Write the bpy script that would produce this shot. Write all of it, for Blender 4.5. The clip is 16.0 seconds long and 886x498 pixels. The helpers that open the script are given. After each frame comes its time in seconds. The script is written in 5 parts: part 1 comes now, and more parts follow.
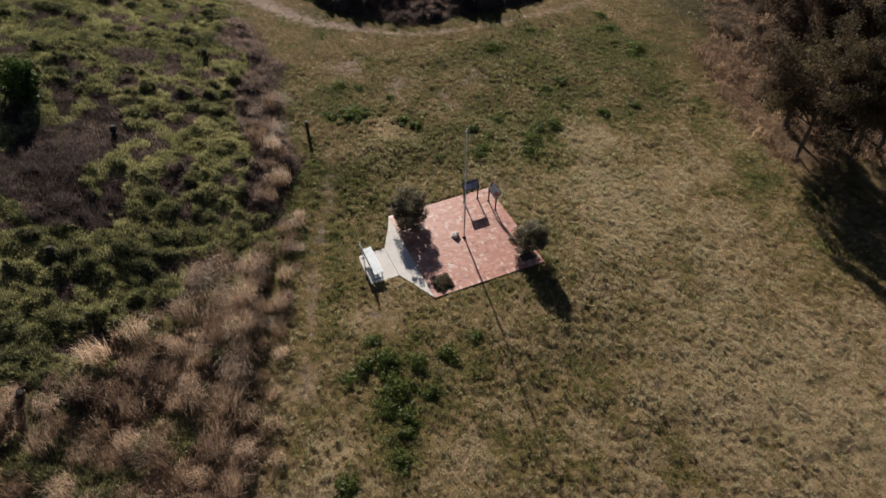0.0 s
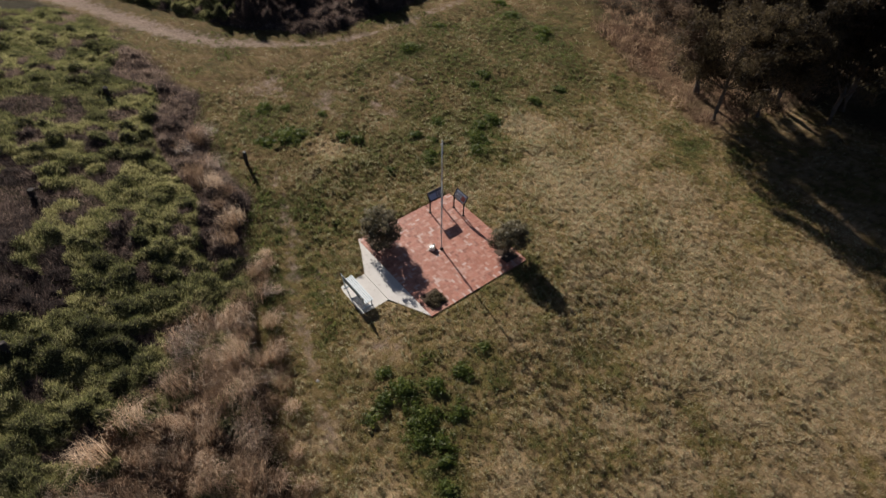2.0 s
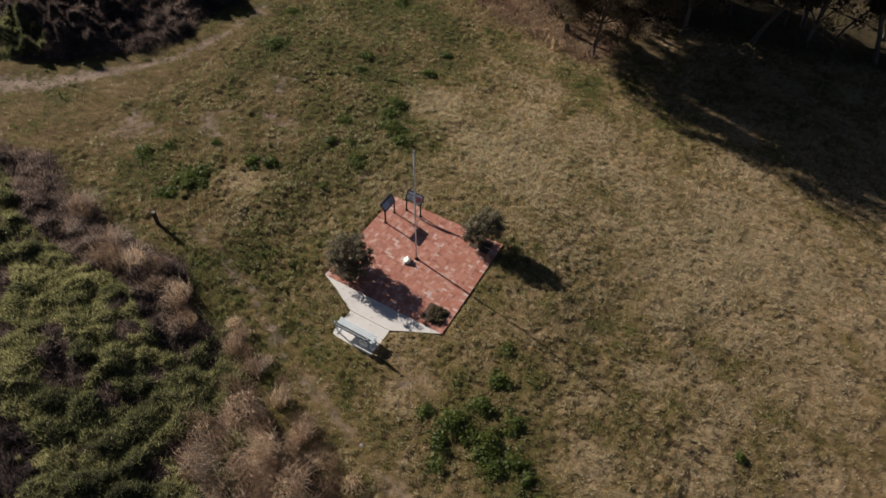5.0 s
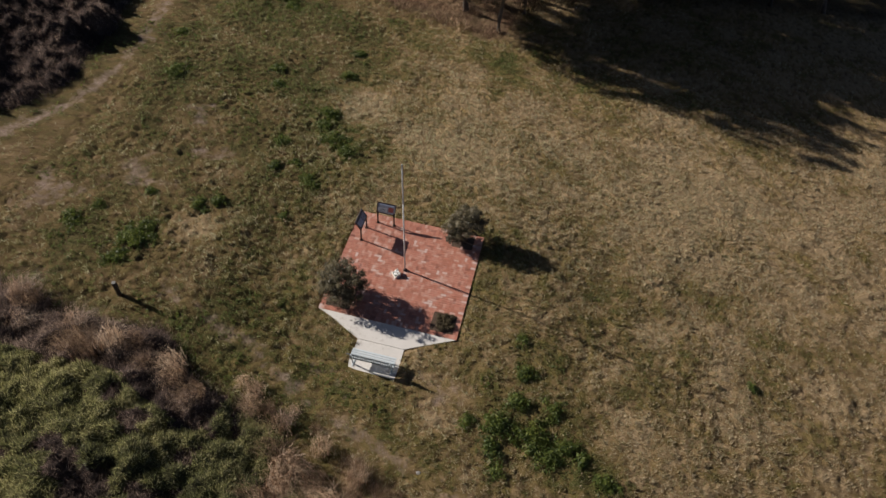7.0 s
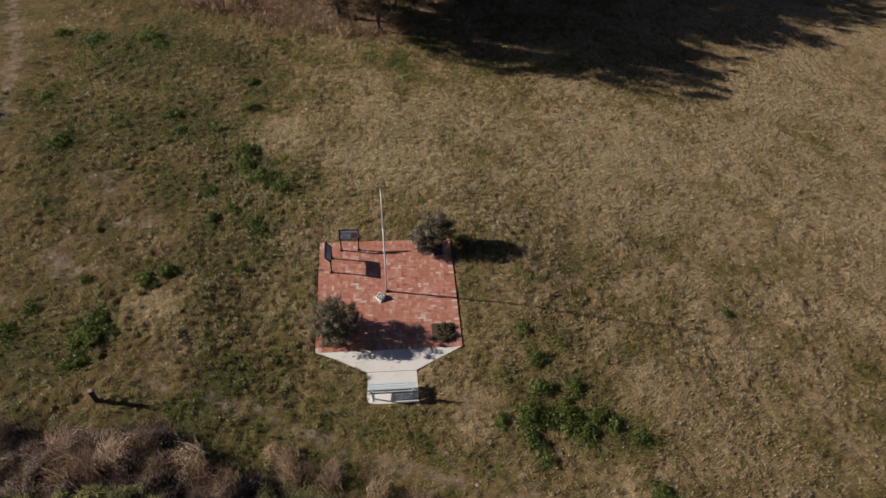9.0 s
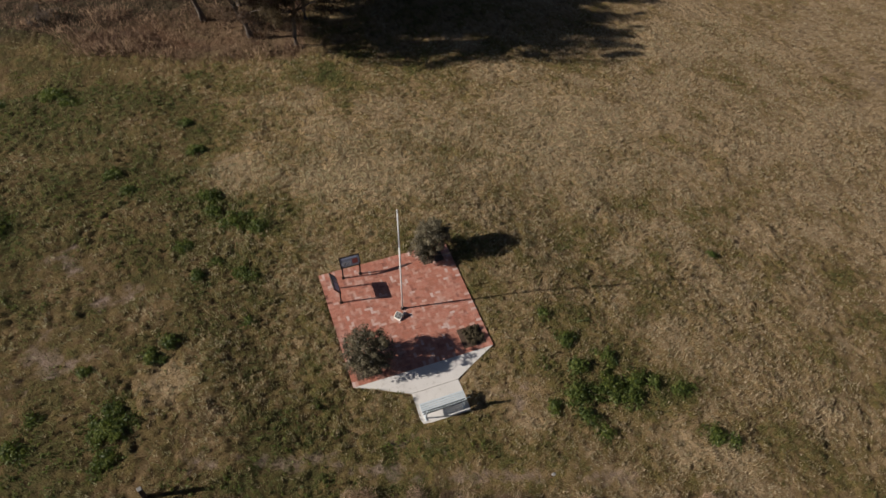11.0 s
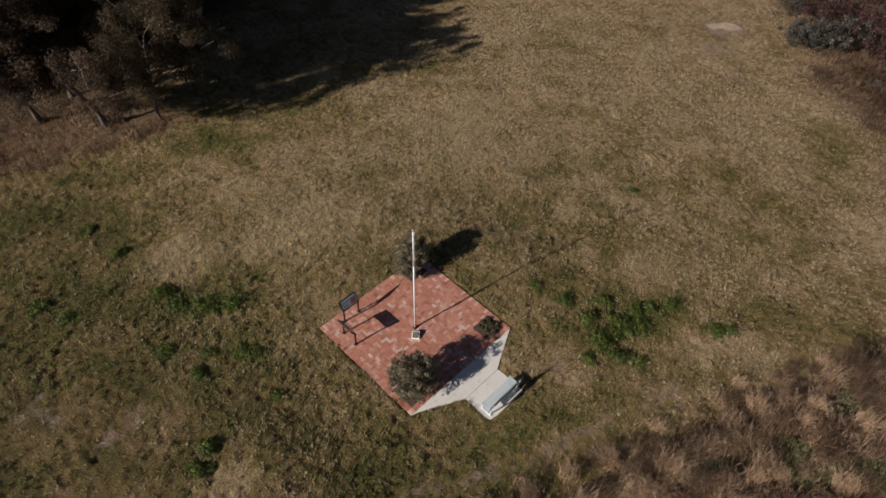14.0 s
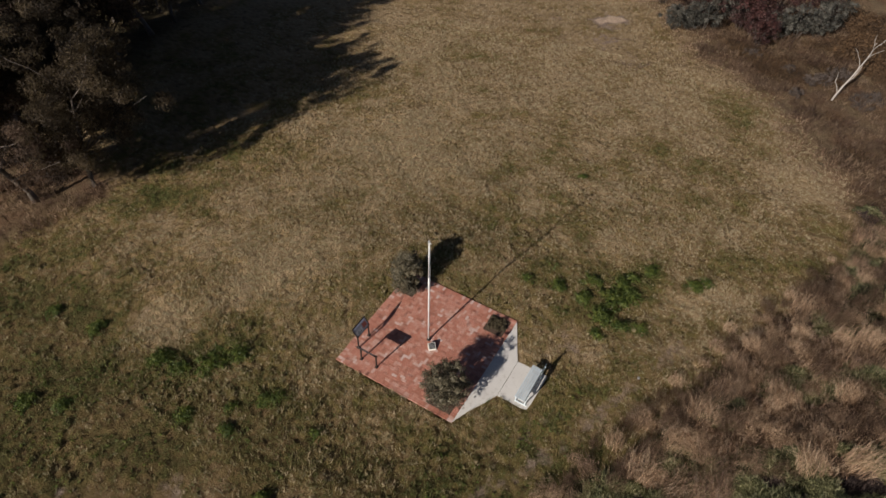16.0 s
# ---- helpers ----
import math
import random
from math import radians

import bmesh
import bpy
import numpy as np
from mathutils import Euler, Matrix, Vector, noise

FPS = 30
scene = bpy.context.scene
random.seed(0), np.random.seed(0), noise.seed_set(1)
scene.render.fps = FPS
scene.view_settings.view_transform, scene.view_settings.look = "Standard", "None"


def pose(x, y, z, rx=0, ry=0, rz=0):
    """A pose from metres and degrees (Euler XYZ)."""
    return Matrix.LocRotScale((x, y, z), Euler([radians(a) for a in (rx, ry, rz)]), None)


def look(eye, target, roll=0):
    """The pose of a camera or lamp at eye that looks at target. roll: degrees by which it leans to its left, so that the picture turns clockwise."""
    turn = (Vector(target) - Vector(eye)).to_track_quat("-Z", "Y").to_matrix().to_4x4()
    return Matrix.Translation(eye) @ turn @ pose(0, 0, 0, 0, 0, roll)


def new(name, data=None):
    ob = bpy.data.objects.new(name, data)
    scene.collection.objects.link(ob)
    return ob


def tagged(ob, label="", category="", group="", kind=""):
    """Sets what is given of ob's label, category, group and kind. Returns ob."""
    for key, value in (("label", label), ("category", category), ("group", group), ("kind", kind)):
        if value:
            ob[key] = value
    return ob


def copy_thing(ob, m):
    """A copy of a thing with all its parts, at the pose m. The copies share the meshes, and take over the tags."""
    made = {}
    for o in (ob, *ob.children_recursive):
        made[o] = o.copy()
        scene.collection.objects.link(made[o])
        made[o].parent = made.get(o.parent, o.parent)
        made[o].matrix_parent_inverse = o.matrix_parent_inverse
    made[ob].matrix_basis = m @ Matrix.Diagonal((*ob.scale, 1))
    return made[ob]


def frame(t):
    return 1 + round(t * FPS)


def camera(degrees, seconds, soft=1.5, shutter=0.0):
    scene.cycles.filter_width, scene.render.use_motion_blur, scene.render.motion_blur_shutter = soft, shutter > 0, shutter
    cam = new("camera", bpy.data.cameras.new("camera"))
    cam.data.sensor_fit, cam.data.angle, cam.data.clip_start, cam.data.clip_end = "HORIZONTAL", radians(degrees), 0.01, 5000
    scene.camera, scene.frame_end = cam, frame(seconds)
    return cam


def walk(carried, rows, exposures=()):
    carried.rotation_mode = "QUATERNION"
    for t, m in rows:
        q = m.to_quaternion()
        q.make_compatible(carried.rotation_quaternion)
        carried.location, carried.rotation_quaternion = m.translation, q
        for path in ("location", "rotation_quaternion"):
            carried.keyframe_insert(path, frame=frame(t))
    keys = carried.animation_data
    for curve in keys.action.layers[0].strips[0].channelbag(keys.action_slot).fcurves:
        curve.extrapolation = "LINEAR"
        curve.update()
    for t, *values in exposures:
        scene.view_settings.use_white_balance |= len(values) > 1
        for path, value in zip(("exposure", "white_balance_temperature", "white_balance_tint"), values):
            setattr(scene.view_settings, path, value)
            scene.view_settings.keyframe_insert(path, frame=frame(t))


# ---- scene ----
cam = camera(68.1, 16.0, 1.5)

PATH = [
    (0, (21.405, -10.669, 22.335), (20.091, -10.085, 20.945), -0.1),
    (0.5, (20.698, -11.605, 22.427), (19.426, -10.947, 21.031), -0.0),
    (1, (19.848, -12.535, 22.521), (18.62, -11.806, 21.12), 0.0),
    (1.5, (18.812, -13.355, 22.598), (17.645, -12.546, 21.19), 0.4),
    (2, (17.755, -14.067, 22.675), (16.649, -13.185, 21.26), 0.6),
    (2.5, (16.645, -14.68, 22.7), (15.607, -13.739, 21.273), 0.8),
    (3, (15.441, -15.264, 22.71), (14.481, -14.272, 21.263), 1.1),
    (3.5, (14.195, -15.734, 22.749), (13.312, -14.695, 21.286), 1.4),
    (4, (12.948, -16.014, 22.802), (12.142, -14.935, 21.324), 1.5),
    (4.2, (12.423, -16.082, 22.806), (11.651, -14.986, 21.322), 1.5),
    (6.3, (6.965, -16.714, 23.126), (6.572, -15.506, 21.582), 2.2),
    (6.5, (6.477, -16.826, 23.145), (6.121, -15.607, 21.601), 2.5),
    (7, (5.252, -16.983, 23.197), (4.991, -15.742, 21.651), 2.4),
    (7.5, (4.022, -17.029, 23.291), (3.863, -15.771, 21.744), 2.4),
    (8, (2.776, -16.943, 23.397), (2.726, -15.68, 21.847), 2.5),
    (8.5, (1.568, -16.791, 23.486), (1.626, -15.535, 21.931), 2.5),
    (9, (0.349, -16.52, 23.543), (0.501, -15.278, 21.983), 2.7),
    (9.2, (-0.162, -16.409, 23.544), (0.021, -15.172, 21.984), 2.8),
    (11.3, (-4.767, -14.504, 23.886), (-4.261, -13.38, 22.312), 1.7),
    (11.5, (-5.252, -14.307, 23.9), (-4.708, -13.195, 22.329), 1.8),
    (12, (-6.369, -13.739, 23.977), (-5.739, -12.665, 22.412), 2.0),
    (12.5, (-7.412, -13.172, 24.064), (-6.702, -12.142, 22.503), 1.9),
    (13, (-8.471, -12.622, 24.131), (-7.685, -11.641, 22.575), 1.9),
    (13.5, (-9.566, -12.117, 24.169), (-8.702, -11.188, 22.623), 1.8),
    (14, (-10.699, -11.65, 24.153), (-9.763, -10.765, 22.623), 1.8),
    (14.5, (-11.741, -11.155, 24.134), (-10.738, -10.313, 22.622), 1.6),
    (15, (-12.704, -10.497, 24.127), (-11.64, -9.702, 22.631), 1.6),
    (15.5, (-13.556, -9.656, 24.126), (-12.442, -8.911, 22.642), 1.6),
    (16, (-14.249, -8.626, 24.171), (-13.072, -7.963, 22.696), 1.7),
]
walk(cam, [(t, look(eye, target, roll)) for t, eye, target, roll in PATH], [(0, 0.43), (7, 0.37), (12, 0.24), (16, 0.16)])

# ---------- world, sun, exposure ----------
SUN_FROM = Vector((-13.5, 2.2, 7.15)).normalized()
elevation = math.asin(SUN_FROM.z)
world = bpy.data.worlds.new("sky")
scene.world = world
world.use_nodes = True
wn = world.node_tree
sky = wn.nodes.new("ShaderNodeTexSky")
sky.sky_type, sky.sun_disc = 'NISHITA', False
sky.air_density, sky.dust_density, sky.ozone_density = 0.32, 0.5, 0.2
sky.sun_elevation = elevation
sky.sun_rotation = math.atan2(SUN_FROM.x, SUN_FROM.y)
wn.nodes["Background"].inputs["Strength"].default_value = 0.05
wn.links.new(sky.outputs[0], wn.nodes["Background"].inputs["Color"])
sun = new("sun", bpy.data.lights.new("sun", 'SUN'))
sun.data.energy, sun.data.angle, sun.data.color = 5.0, radians(0.5), (1.0, 0.915, 0.83)
sun.matrix_world = look(SUN_FROM * 100, (0, 0, 0))

# ---------- material helpers ----------


def ramp_node(nt, stops):
    n = nt.nodes.new("ShaderNodeValToRGB")
    while len(n.color_ramp.elements) < len(stops):
        n.color_ramp.elements.new(0.5)
    for e, (p, c) in zip(n.color_ramp.elements, stops):
        e.position, e.color = p, (*c, 1)
    return n


def noise_node(nt, scale, detail=4.0, rough=0.6, space="Object"):
    tc = nt.nodes.new("ShaderNodeNewGeometry" if space == "World" else "ShaderNodeTexCoord")
    n = nt.nodes.new("ShaderNodeTexNoise")
    n.inputs["Scale"].default_value, n.inputs["Detail"].default_value, n.inputs["Roughness"].default_value = scale, detail, rough
    nt.links.new(tc.outputs["Position" if space == "World" else "Object"], n.inputs["Vector"])
    return n


def mix_node(nt, fac, a, b, mode='MIX'):
    n = nt.nodes.new("ShaderNodeMix")
    n.data_type, n.blend_type = 'RGBA', mode
    for sock, v in ((n.inputs[0], fac), (n.inputs[6], a), (n.inputs[7], b)):
        if hasattr(v, "links"):
            nt.links.new(v, sock)
        else:
            sock.default_value = v if isinstance(v, (int, float)) else (*v, 1)
    return n.outputs[2]


def math_node(nt, op, a, b=0.0, clamp=False):
    n = nt.nodes.new("ShaderNodeMath")
    n.operation, n.use_clamp = op, clamp
    for sock, v in ((n.inputs[0], a), (n.inputs[1], b)):
        if hasattr(v, "links"):
            nt.links.new(v, sock)
        else:
            sock.default_value = v
    return n.outputs[0]


def attr_node(nt, name):
    n = nt.nodes.new("ShaderNodeAttribute")
    n.attribute_name = name
    return n.outputs["Fac"]


def fresh(name):
    m = bpy.data.materials.new(name)
    m.use_nodes = True
    return m, m.node_tree, m.node_tree.nodes["Principled BSDF"]


def surf(name, dark, light, scale=3.0, fine=40.0, rough=0.7, metal=0.0, bump=0.3, dist=0.01, spots=None):
    """A worn surface: two scales of colour change and a fine relief."""
    m, nt, b = fresh(name)
    big, small = noise_node(nt, scale), noise_node(nt, fine)
    f = math_node(nt, 'ADD', math_node(nt, 'MULTIPLY', big.outputs[0], 0.6), math_node(nt, 'MULTIPLY', small.outputs[0], 0.4))
    c = ramp_node(nt, [(0.3, dark), (0.7, light)])
    nt.links.new(f, c.inputs[0])
    col = c.outputs[0]
    if spots:
        s = noise_node(nt, scale * 3, 6.0, 0.7)
        g = ramp_node(nt, [(0.56, (0, 0, 0)), (0.68, (1, 1, 1))])
        nt.links.new(s.outputs[0], g.inputs[0])
        col = mix_node(nt, g.outputs[0], col, spots)
    nt.links.new(col, b.inputs["Base Color"])
    b.inputs["Roughness"].default_value, b.inputs["Metallic"].default_value = rough, metal
    bp = nt.nodes.new("ShaderNodeBump")
    bp.inputs["Strength"].default_value, bp.inputs["Distance"].default_value = bump, dist
    nt.links.new(small.outputs[0], bp.inputs["Height"])
    nt.links.new(bp.outputs[0], b.inputs["Normal"])
    return m


def foliage(name, stops, rough=0.6, through_light=0.4, glow=(1.08, 1.1, 0.95), vary=0.45, gloss=0.45):
    """Leaf or blade material: colour from the tint of each clump and a change from leaf to leaf."""
    m, nt, b = fresh(name)
    geo = nt.nodes.new("ShaderNodeNewGeometry")
    f = math_node(nt, 'ADD', attr_node(nt, "tint"), math_node(nt, 'MULTIPLY', math_node(nt, 'SUBTRACT', geo.outputs["Random Per Island"], 0.5), vary), True)
    c = ramp_node(nt, stops)
    nt.links.new(f, c.inputs[0])
    nt.links.new(c.outputs[0], b.inputs["Base Color"])
    b.inputs["Roughness"].default_value = rough
    b.inputs["Specular IOR Level"].default_value = gloss
    tr = nt.nodes.new("ShaderNodeBsdfTranslucent")
    nt.links.new(mix_node(nt, 1.0, c.outputs[0], glow, 'MULTIPLY'), tr.inputs["Color"])
    mx = nt.nodes.new("ShaderNodeMixShader")
    mx.inputs[0].default_value = through_light
    nt.links.new(b.outputs[0], mx.inputs[1])
    nt.links.new(tr.outputs[0], mx.inputs[2])
    nt.links.new(mx.outputs[0], nt.nodes["Material Output"].inputs[0])
    return m


# ---------- materials ----------
def stretch(nt, sock, lo, hi):
    n = nt.nodes.new("ShaderNodeMapRange")
    n.inputs["From Min"].default_value, n.inputs["From Max"].default_value = lo, hi
    nt.links.new(sock, n.inputs["Value"])
    return n.outputs[0]


def ground_material():
    """Matted turf whose tone follows each tuft, with shade painted into the hollows and over the grove floor, bare
    earth on the tracks, dead litter under the rough growth.
    """
    m, nt, b = fresh("field_ground")
    mid = stretch(nt, noise_node(nt, 2.2, 4, 0.6, "World").outputs[0], 0.3, 0.7)
    fine = stretch(nt, noise_node(nt, 11.0, 5, 0.7, "World").outputs[0], 0.32, 0.68)
    hair = stretch(nt, noise_node(nt, 45.0, 3, 0.7, "World").outputs[0], 0.3, 0.7)
    tone = math_node(nt, 'ADD', attr_node(nt, "green"), math_node(nt, 'MULTIPLY', math_node(nt, 'SUBTRACT', fine, 0.5), 0.3), True)
    grass = ramp_node(nt, [(0.0, (0.45, 0.33, 0.195)), (0.35, (0.315, 0.22, 0.108)), (0.65, (0.2, 0.158, 0.056)), (1.0, (0.09, 0.10, 0.03))])
    nt.links.new(tone, grass.inputs[0])
    # brown thatch in the hollows, darkened to stand in for shade between tufts
    thatch_shade = mix_node(nt, fine, (0.083, 0.052, 0.029), (0.15, 0.094, 0.053))
    hollow_mix = math_node(nt, 'MULTIPLY', math_node(nt, 'SUBTRACT', 1.0, attr_node(nt, "tuft")), 0.85, True)
    col = mix_node(nt, hollow_mix, grass.outputs[0], thatch_shade)
    col = mix_node(nt, math_node(nt, 'MULTIPLY', hair, 0.3), col, (0.075, 0.055, 0.028))
    wide = stretch(nt, noise_node(nt, 0.42, 3, 0.6, "World").outputs[0], 0.36, 0.62)
    rust = mix_node(nt, fine, mix_node(nt, wide, (0.29, 0.215, 0.13), (0.19, 0.10, 0.065)), (0.075, 0.05, 0.033))
    col = mix_node(nt, attr_node(nt, "rust"), col, rust)
    # dark soil of the scrub, reused as painted tree shade on the grove floor
    soil_shade = mix_node(nt, fine, (0.02, 0.019, 0.011), (0.06, 0.05, 0.03))
    col = mix_node(nt, attr_node(nt, "scrub"), col, soil_shade)
    edge = math_node(nt, 'ADD', attr_node(nt, "dirt"), math_node(nt, 'MULTIPLY', math_node(nt, 'SUBTRACT', mid, 0.5), 0.6), False)
    d = ramp_node(nt, [(0.3, (0, 0, 0)), (0.75, (1, 1, 1))])
    nt.links.new(edge, d.inputs[0])
    bare = mix_node(nt, fine, (0.405, 0.31, 0.25), (0.225, 0.163, 0.128))
    col = mix_node(nt, d.outputs[0], col, bare)
    sand = mix_node(nt, fine, (0.66, 0.50, 0.375), (0.45, 0.325, 0.24))
    col = mix_node(nt, stretch(nt, attr_node(nt, "dirt"), 0.8, 1.0), col, sand)
    nt.links.new(col, b.inputs["Base Color"])
    b.inputs["Roughness"].default_value = 0.95
    b.inputs["Specular IOR Level"].default_value = 0.1
    h = math_node(nt, 'ADD', math_node(nt, 'MULTIPLY', hair, 0.25), math_node(nt, 'MULTIPLY', fine, 0.5))
    bp = nt.nodes.new("ShaderNodeBump")
    bp.inputs["Strength"].default_value, bp.inputs["Distance"].default_value = 1.0, 0.11
    nt.links.new(h, bp.inputs["Height"])
    nt.links.new(bp.outputs[0], b.inputs["Normal"])
    return m


def mat_material(name, stops):
    """The matted inside of weedy growth, toned by the tint of each mound."""
    m, nt, b = fresh(name)
    grain = stretch(nt, noise_node(nt, 14.0, 5, 0.7, "World").outputs[0], 0.3, 0.7)
    f = math_node(nt, 'ADD', attr_node(nt, "tint"), math_node(nt, 'MULTIPLY', math_node(nt, 'SUBTRACT', grain, 0.5), 0.5), True)
    c = ramp_node(nt, stops)
    nt.links.new(f, c.inputs[0])
    nt.links.new(c.outputs[0], b.inputs["Base Color"])
    b.inputs["Roughness"].default_value = 0.9
    b.inputs["Specular IOR Level"].default_value = 0.15
    bp = nt.nodes.new("ShaderNodeBump")
    bp.inputs["Strength"].default_value, bp.inputs["Distance"].default_value = 1.0, 0.12
    nt.links.new(grain, bp.inputs["Height"])
    nt.links.new(bp.outputs[0], b.inputs["Normal"])
    return m


def brick_material(name, joined):
    m, nt, b = fresh(name)
    src = nt.nodes.new("ShaderNodeNewGeometry" if joined else "ShaderNodeObjectInfo").outputs["Random Per Island" if joined else "Random"]
    big, grain = noise_node(nt, 0.9, 3, 0.6, "World"), noise_node(nt, 28.0, 5, 0.7, "World")
    stops = [(0.0, (0.27, 0.10, 0.07)), (0.1, (0.37, 0.145, 0.095)), (0.5, (0.45, 0.175, 0.117)), (0.78, (0.48, 0.212, 0.15)),
             (0.89, (0.52, 0.29, 0.225)), (0.95, (0.55, 0.36, 0.30)), (1.0, (0.60, 0.45, 0.41))]
    c = ramp_node(nt, stops)
    shift = math_node(nt, 'ADD', src, math_node(nt, 'MULTIPLY', math_node(nt, 'SUBTRACT', big.outputs[0], 0.5), 0.35), True)
    nt.links.new(shift, c.inputs[0])
    blot = ramp_node(nt, [(0.5, (0, 0, 0)), (0.75, (0.35, 0.35, 0.35))])
    nt.links.new(grain.outputs[0], blot.inputs[0])
    col = mix_node(nt, blot.outputs[0], c.outputs[0], (0.5, 0.34, 0.27))
    bloom = ramp_node(nt, [(0.5, (0, 0, 0)), (0.66, (0.6, 0.6, 0.6))])
    nt.links.new(noise_node(nt, 3.4, 7, 0.78, "World").outputs[0], bloom.inputs[0])
    col = mix_node(nt, bloom.outputs[0], col, (0.55, 0.35, 0.29))
    nt.links.new(col, b.inputs["Base Color"])
    b.inputs["Roughness"].default_value = 0.45
    b.inputs["Specular IOR Level"].default_value = 0.7
    bp = nt.nodes.new("ShaderNodeBump")
    bp.inputs["Strength"].default_value, bp.inputs["Distance"].default_value = 0.4, 0.006
    nt.links.new(grain.outputs[0], bp.inputs["Height"])
    nt.links.new(bp.outputs[0], b.inputs["Normal"])
    return m


M_GROUND = ground_material()
M_BRICK, M_BRICK_J = brick_material("clay_brick", False), brick_material("clay_brick_field", True)
M_CONC = surf("pale_concrete", (0.58, 0.555, 0.52), (0.70, 0.675, 0.64), 1.2, 30, 0.85, 0, 0.25, 0.005, (0.50, 0.47, 0.43))
M_MORTAR = surf("sand_mortar", (0.33, 0.155, 0.105), (0.40, 0.205, 0.145), 2, 60, 0.95, 0, 0.4, 0.005)
M_MULCH = surf("brown_mulch", (0.05, 0.032, 0.022), (0.13, 0.085, 0.056), 6, 45, 0.95, 0, 0.9, 0.03)
M_POLE = surf("pole_white_paint", (0.62, 0.62, 0.61), (0.80, 0.80, 0.78), 1.5, 50, 0.4, 0.1, 0.05, 0.002)
M_STEEL = surf("galvanised_steel", (0.42, 0.43, 0.44), (0.60, 0.61, 0.62), 5, 60, 0.4, 0.8, 0.1, 0.002)
M_DARKSTEEL = surf("dark_brown_steel", (0.022, 0.017, 0.015), (0.05, 0.036, 0.03), 5, 50, 0.5, 0.3, 0.1, 0.002)
M_ALU = surf("weathered_aluminium", (0.52, 0.58, 0.61), (0.66, 0.72, 0.75), 4, 60, 0.65, 0.15, 0.1, 0.002)
M_BENCHDARK = surf("bench_grey_green_paint", (0.10, 0.13, 0.14), (0.18, 0.21, 0.22), 5, 50, 0.5, 0.2, 0.1, 0.002)
M_PANEL = surf("panel_grey_print", (0.20, 0.21, 0.25), (0.30, 0.31, 0.35), 6, 30, 0.22, 0, 0.0, 0.001)
M_PRINTLIGHT = surf("print_pale", (0.36, 0.37, 0.39), (0.46, 0.47, 0.48), 8, 40, 0.35, 0, 0.0, 0.001)
M_PRINTBLUE = surf("print_blue_grey", (0.33, 0.40, 0.52), (0.46, 0.52, 0.62), 8, 40, 0.22, 0, 0.0, 0.001)
M_PRINTRED = surf("print_red", (0.20, 0.05, 0.04), (0.28, 0.08, 0.06), 8, 40, 0.35, 0, 0.0, 0.001)
M_INK = surf("print_ink", (0.05, 0.05, 0.06), (0.09, 0.09, 0.10), 8, 40, 0.4, 0, 0.0, 0.001)
M_STONE = surf("plaque_stone", (0.55, 0.53, 0.48), (0.72, 0.70, 0.64), 6, 50, 0.8, 0, 0.3, 0.004)
M_BRONZE = surf("plaque_dark_bronze", (0.045, 0.046, 0.045), (0.085, 0.088, 0.085), 8, 70, 0.9, 0.0, 0.2, 0.002)
M_WOODPOST = surf("dark_old_wood", (0.03, 0.024, 0.02), (0.07, 0.055, 0.045), 4, 40, 0.9, 0, 0.6, 0.01)
M_CHAR = surf("charred_wood", (0.012, 0.010, 0.010), (0.035, 0.025, 0.022), 5, 40, 0.9, 0, 0.7, 0.02)
M_BARK = surf("gum_bark", (0.07, 0.055, 0.045), (0.14, 0.115, 0.095), 2.5, 20, 0.9, 0, 0.6, 0.02, (0.22, 0.19, 0.16))
M_DEADWOOD = surf("bleached_dead_wood", (0.26, 0.235, 0.21), (0.44, 0.40, 0.36), 3, 30, 0.85, 0, 0.4, 0.01, (0.20, 0.17, 0.15))
M_ROCK = surf("pale_rock", (0.20, 0.19, 0.175), (0.34, 0.325, 0.30), 3, 30, 0.9, 0, 0.6, 0.02)
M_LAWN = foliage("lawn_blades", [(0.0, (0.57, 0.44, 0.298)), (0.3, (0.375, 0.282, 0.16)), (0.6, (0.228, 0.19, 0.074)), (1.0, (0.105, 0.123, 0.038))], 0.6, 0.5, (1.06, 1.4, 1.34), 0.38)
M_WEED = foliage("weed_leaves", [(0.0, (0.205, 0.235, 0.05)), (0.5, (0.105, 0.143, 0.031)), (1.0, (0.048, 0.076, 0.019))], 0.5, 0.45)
GREEN_STOPS = [(0.0, (0.49, 0.455, 0.28)), (0.3, (0.275, 0.272, 0.138)), (0.65, (0.14, 0.15, 0.074)), (1.0, (0.068, 0.072, 0.044))]
BROWN_STOPS = [(0.0, (0.46, 0.355, 0.28)), (0.35, (0.24, 0.175, 0.142)), (0.7, (0.125, 0.09, 0.078)), (1.0, (0.06, 0.045, 0.042))]
M_SCRUBGREEN = foliage("scrub_leaves", GREEN_STOPS, 0.6, 0.4, (1.25, 1.25, 0.95), 0.4)
# green mat is darker than its leaves: shade inside the growth put into colour
M_GREENMAT = mat_material("shaded_weed_mat", [(0.0, (0.19, 0.175, 0.075)), (0.5, (0.09, 0.088, 0.04)), (1.0, (0.035, 0.034, 0.02))])
M_BROWNMAT = mat_material("dead_weed_mat", [(0.0, (0.16, 0.115, 0.09)), (0.5, (0.09, 0.065, 0.056)), (1.0, (0.04, 0.03, 0.028))])
M_SCRUBBROWN = foliage("dead_scrub_twigs", BROWN_STOPS, 0.8, 0.4, (1.1, 1.1, 1.1), 0.4)
M_TANMAT = mat_material("dry_litter", [(0.0, (0.3, 0.2, 0.125)), (0.5, (0.16, 0.102, 0.064)), (1.0, (0.05, 0.034, 0.025))])
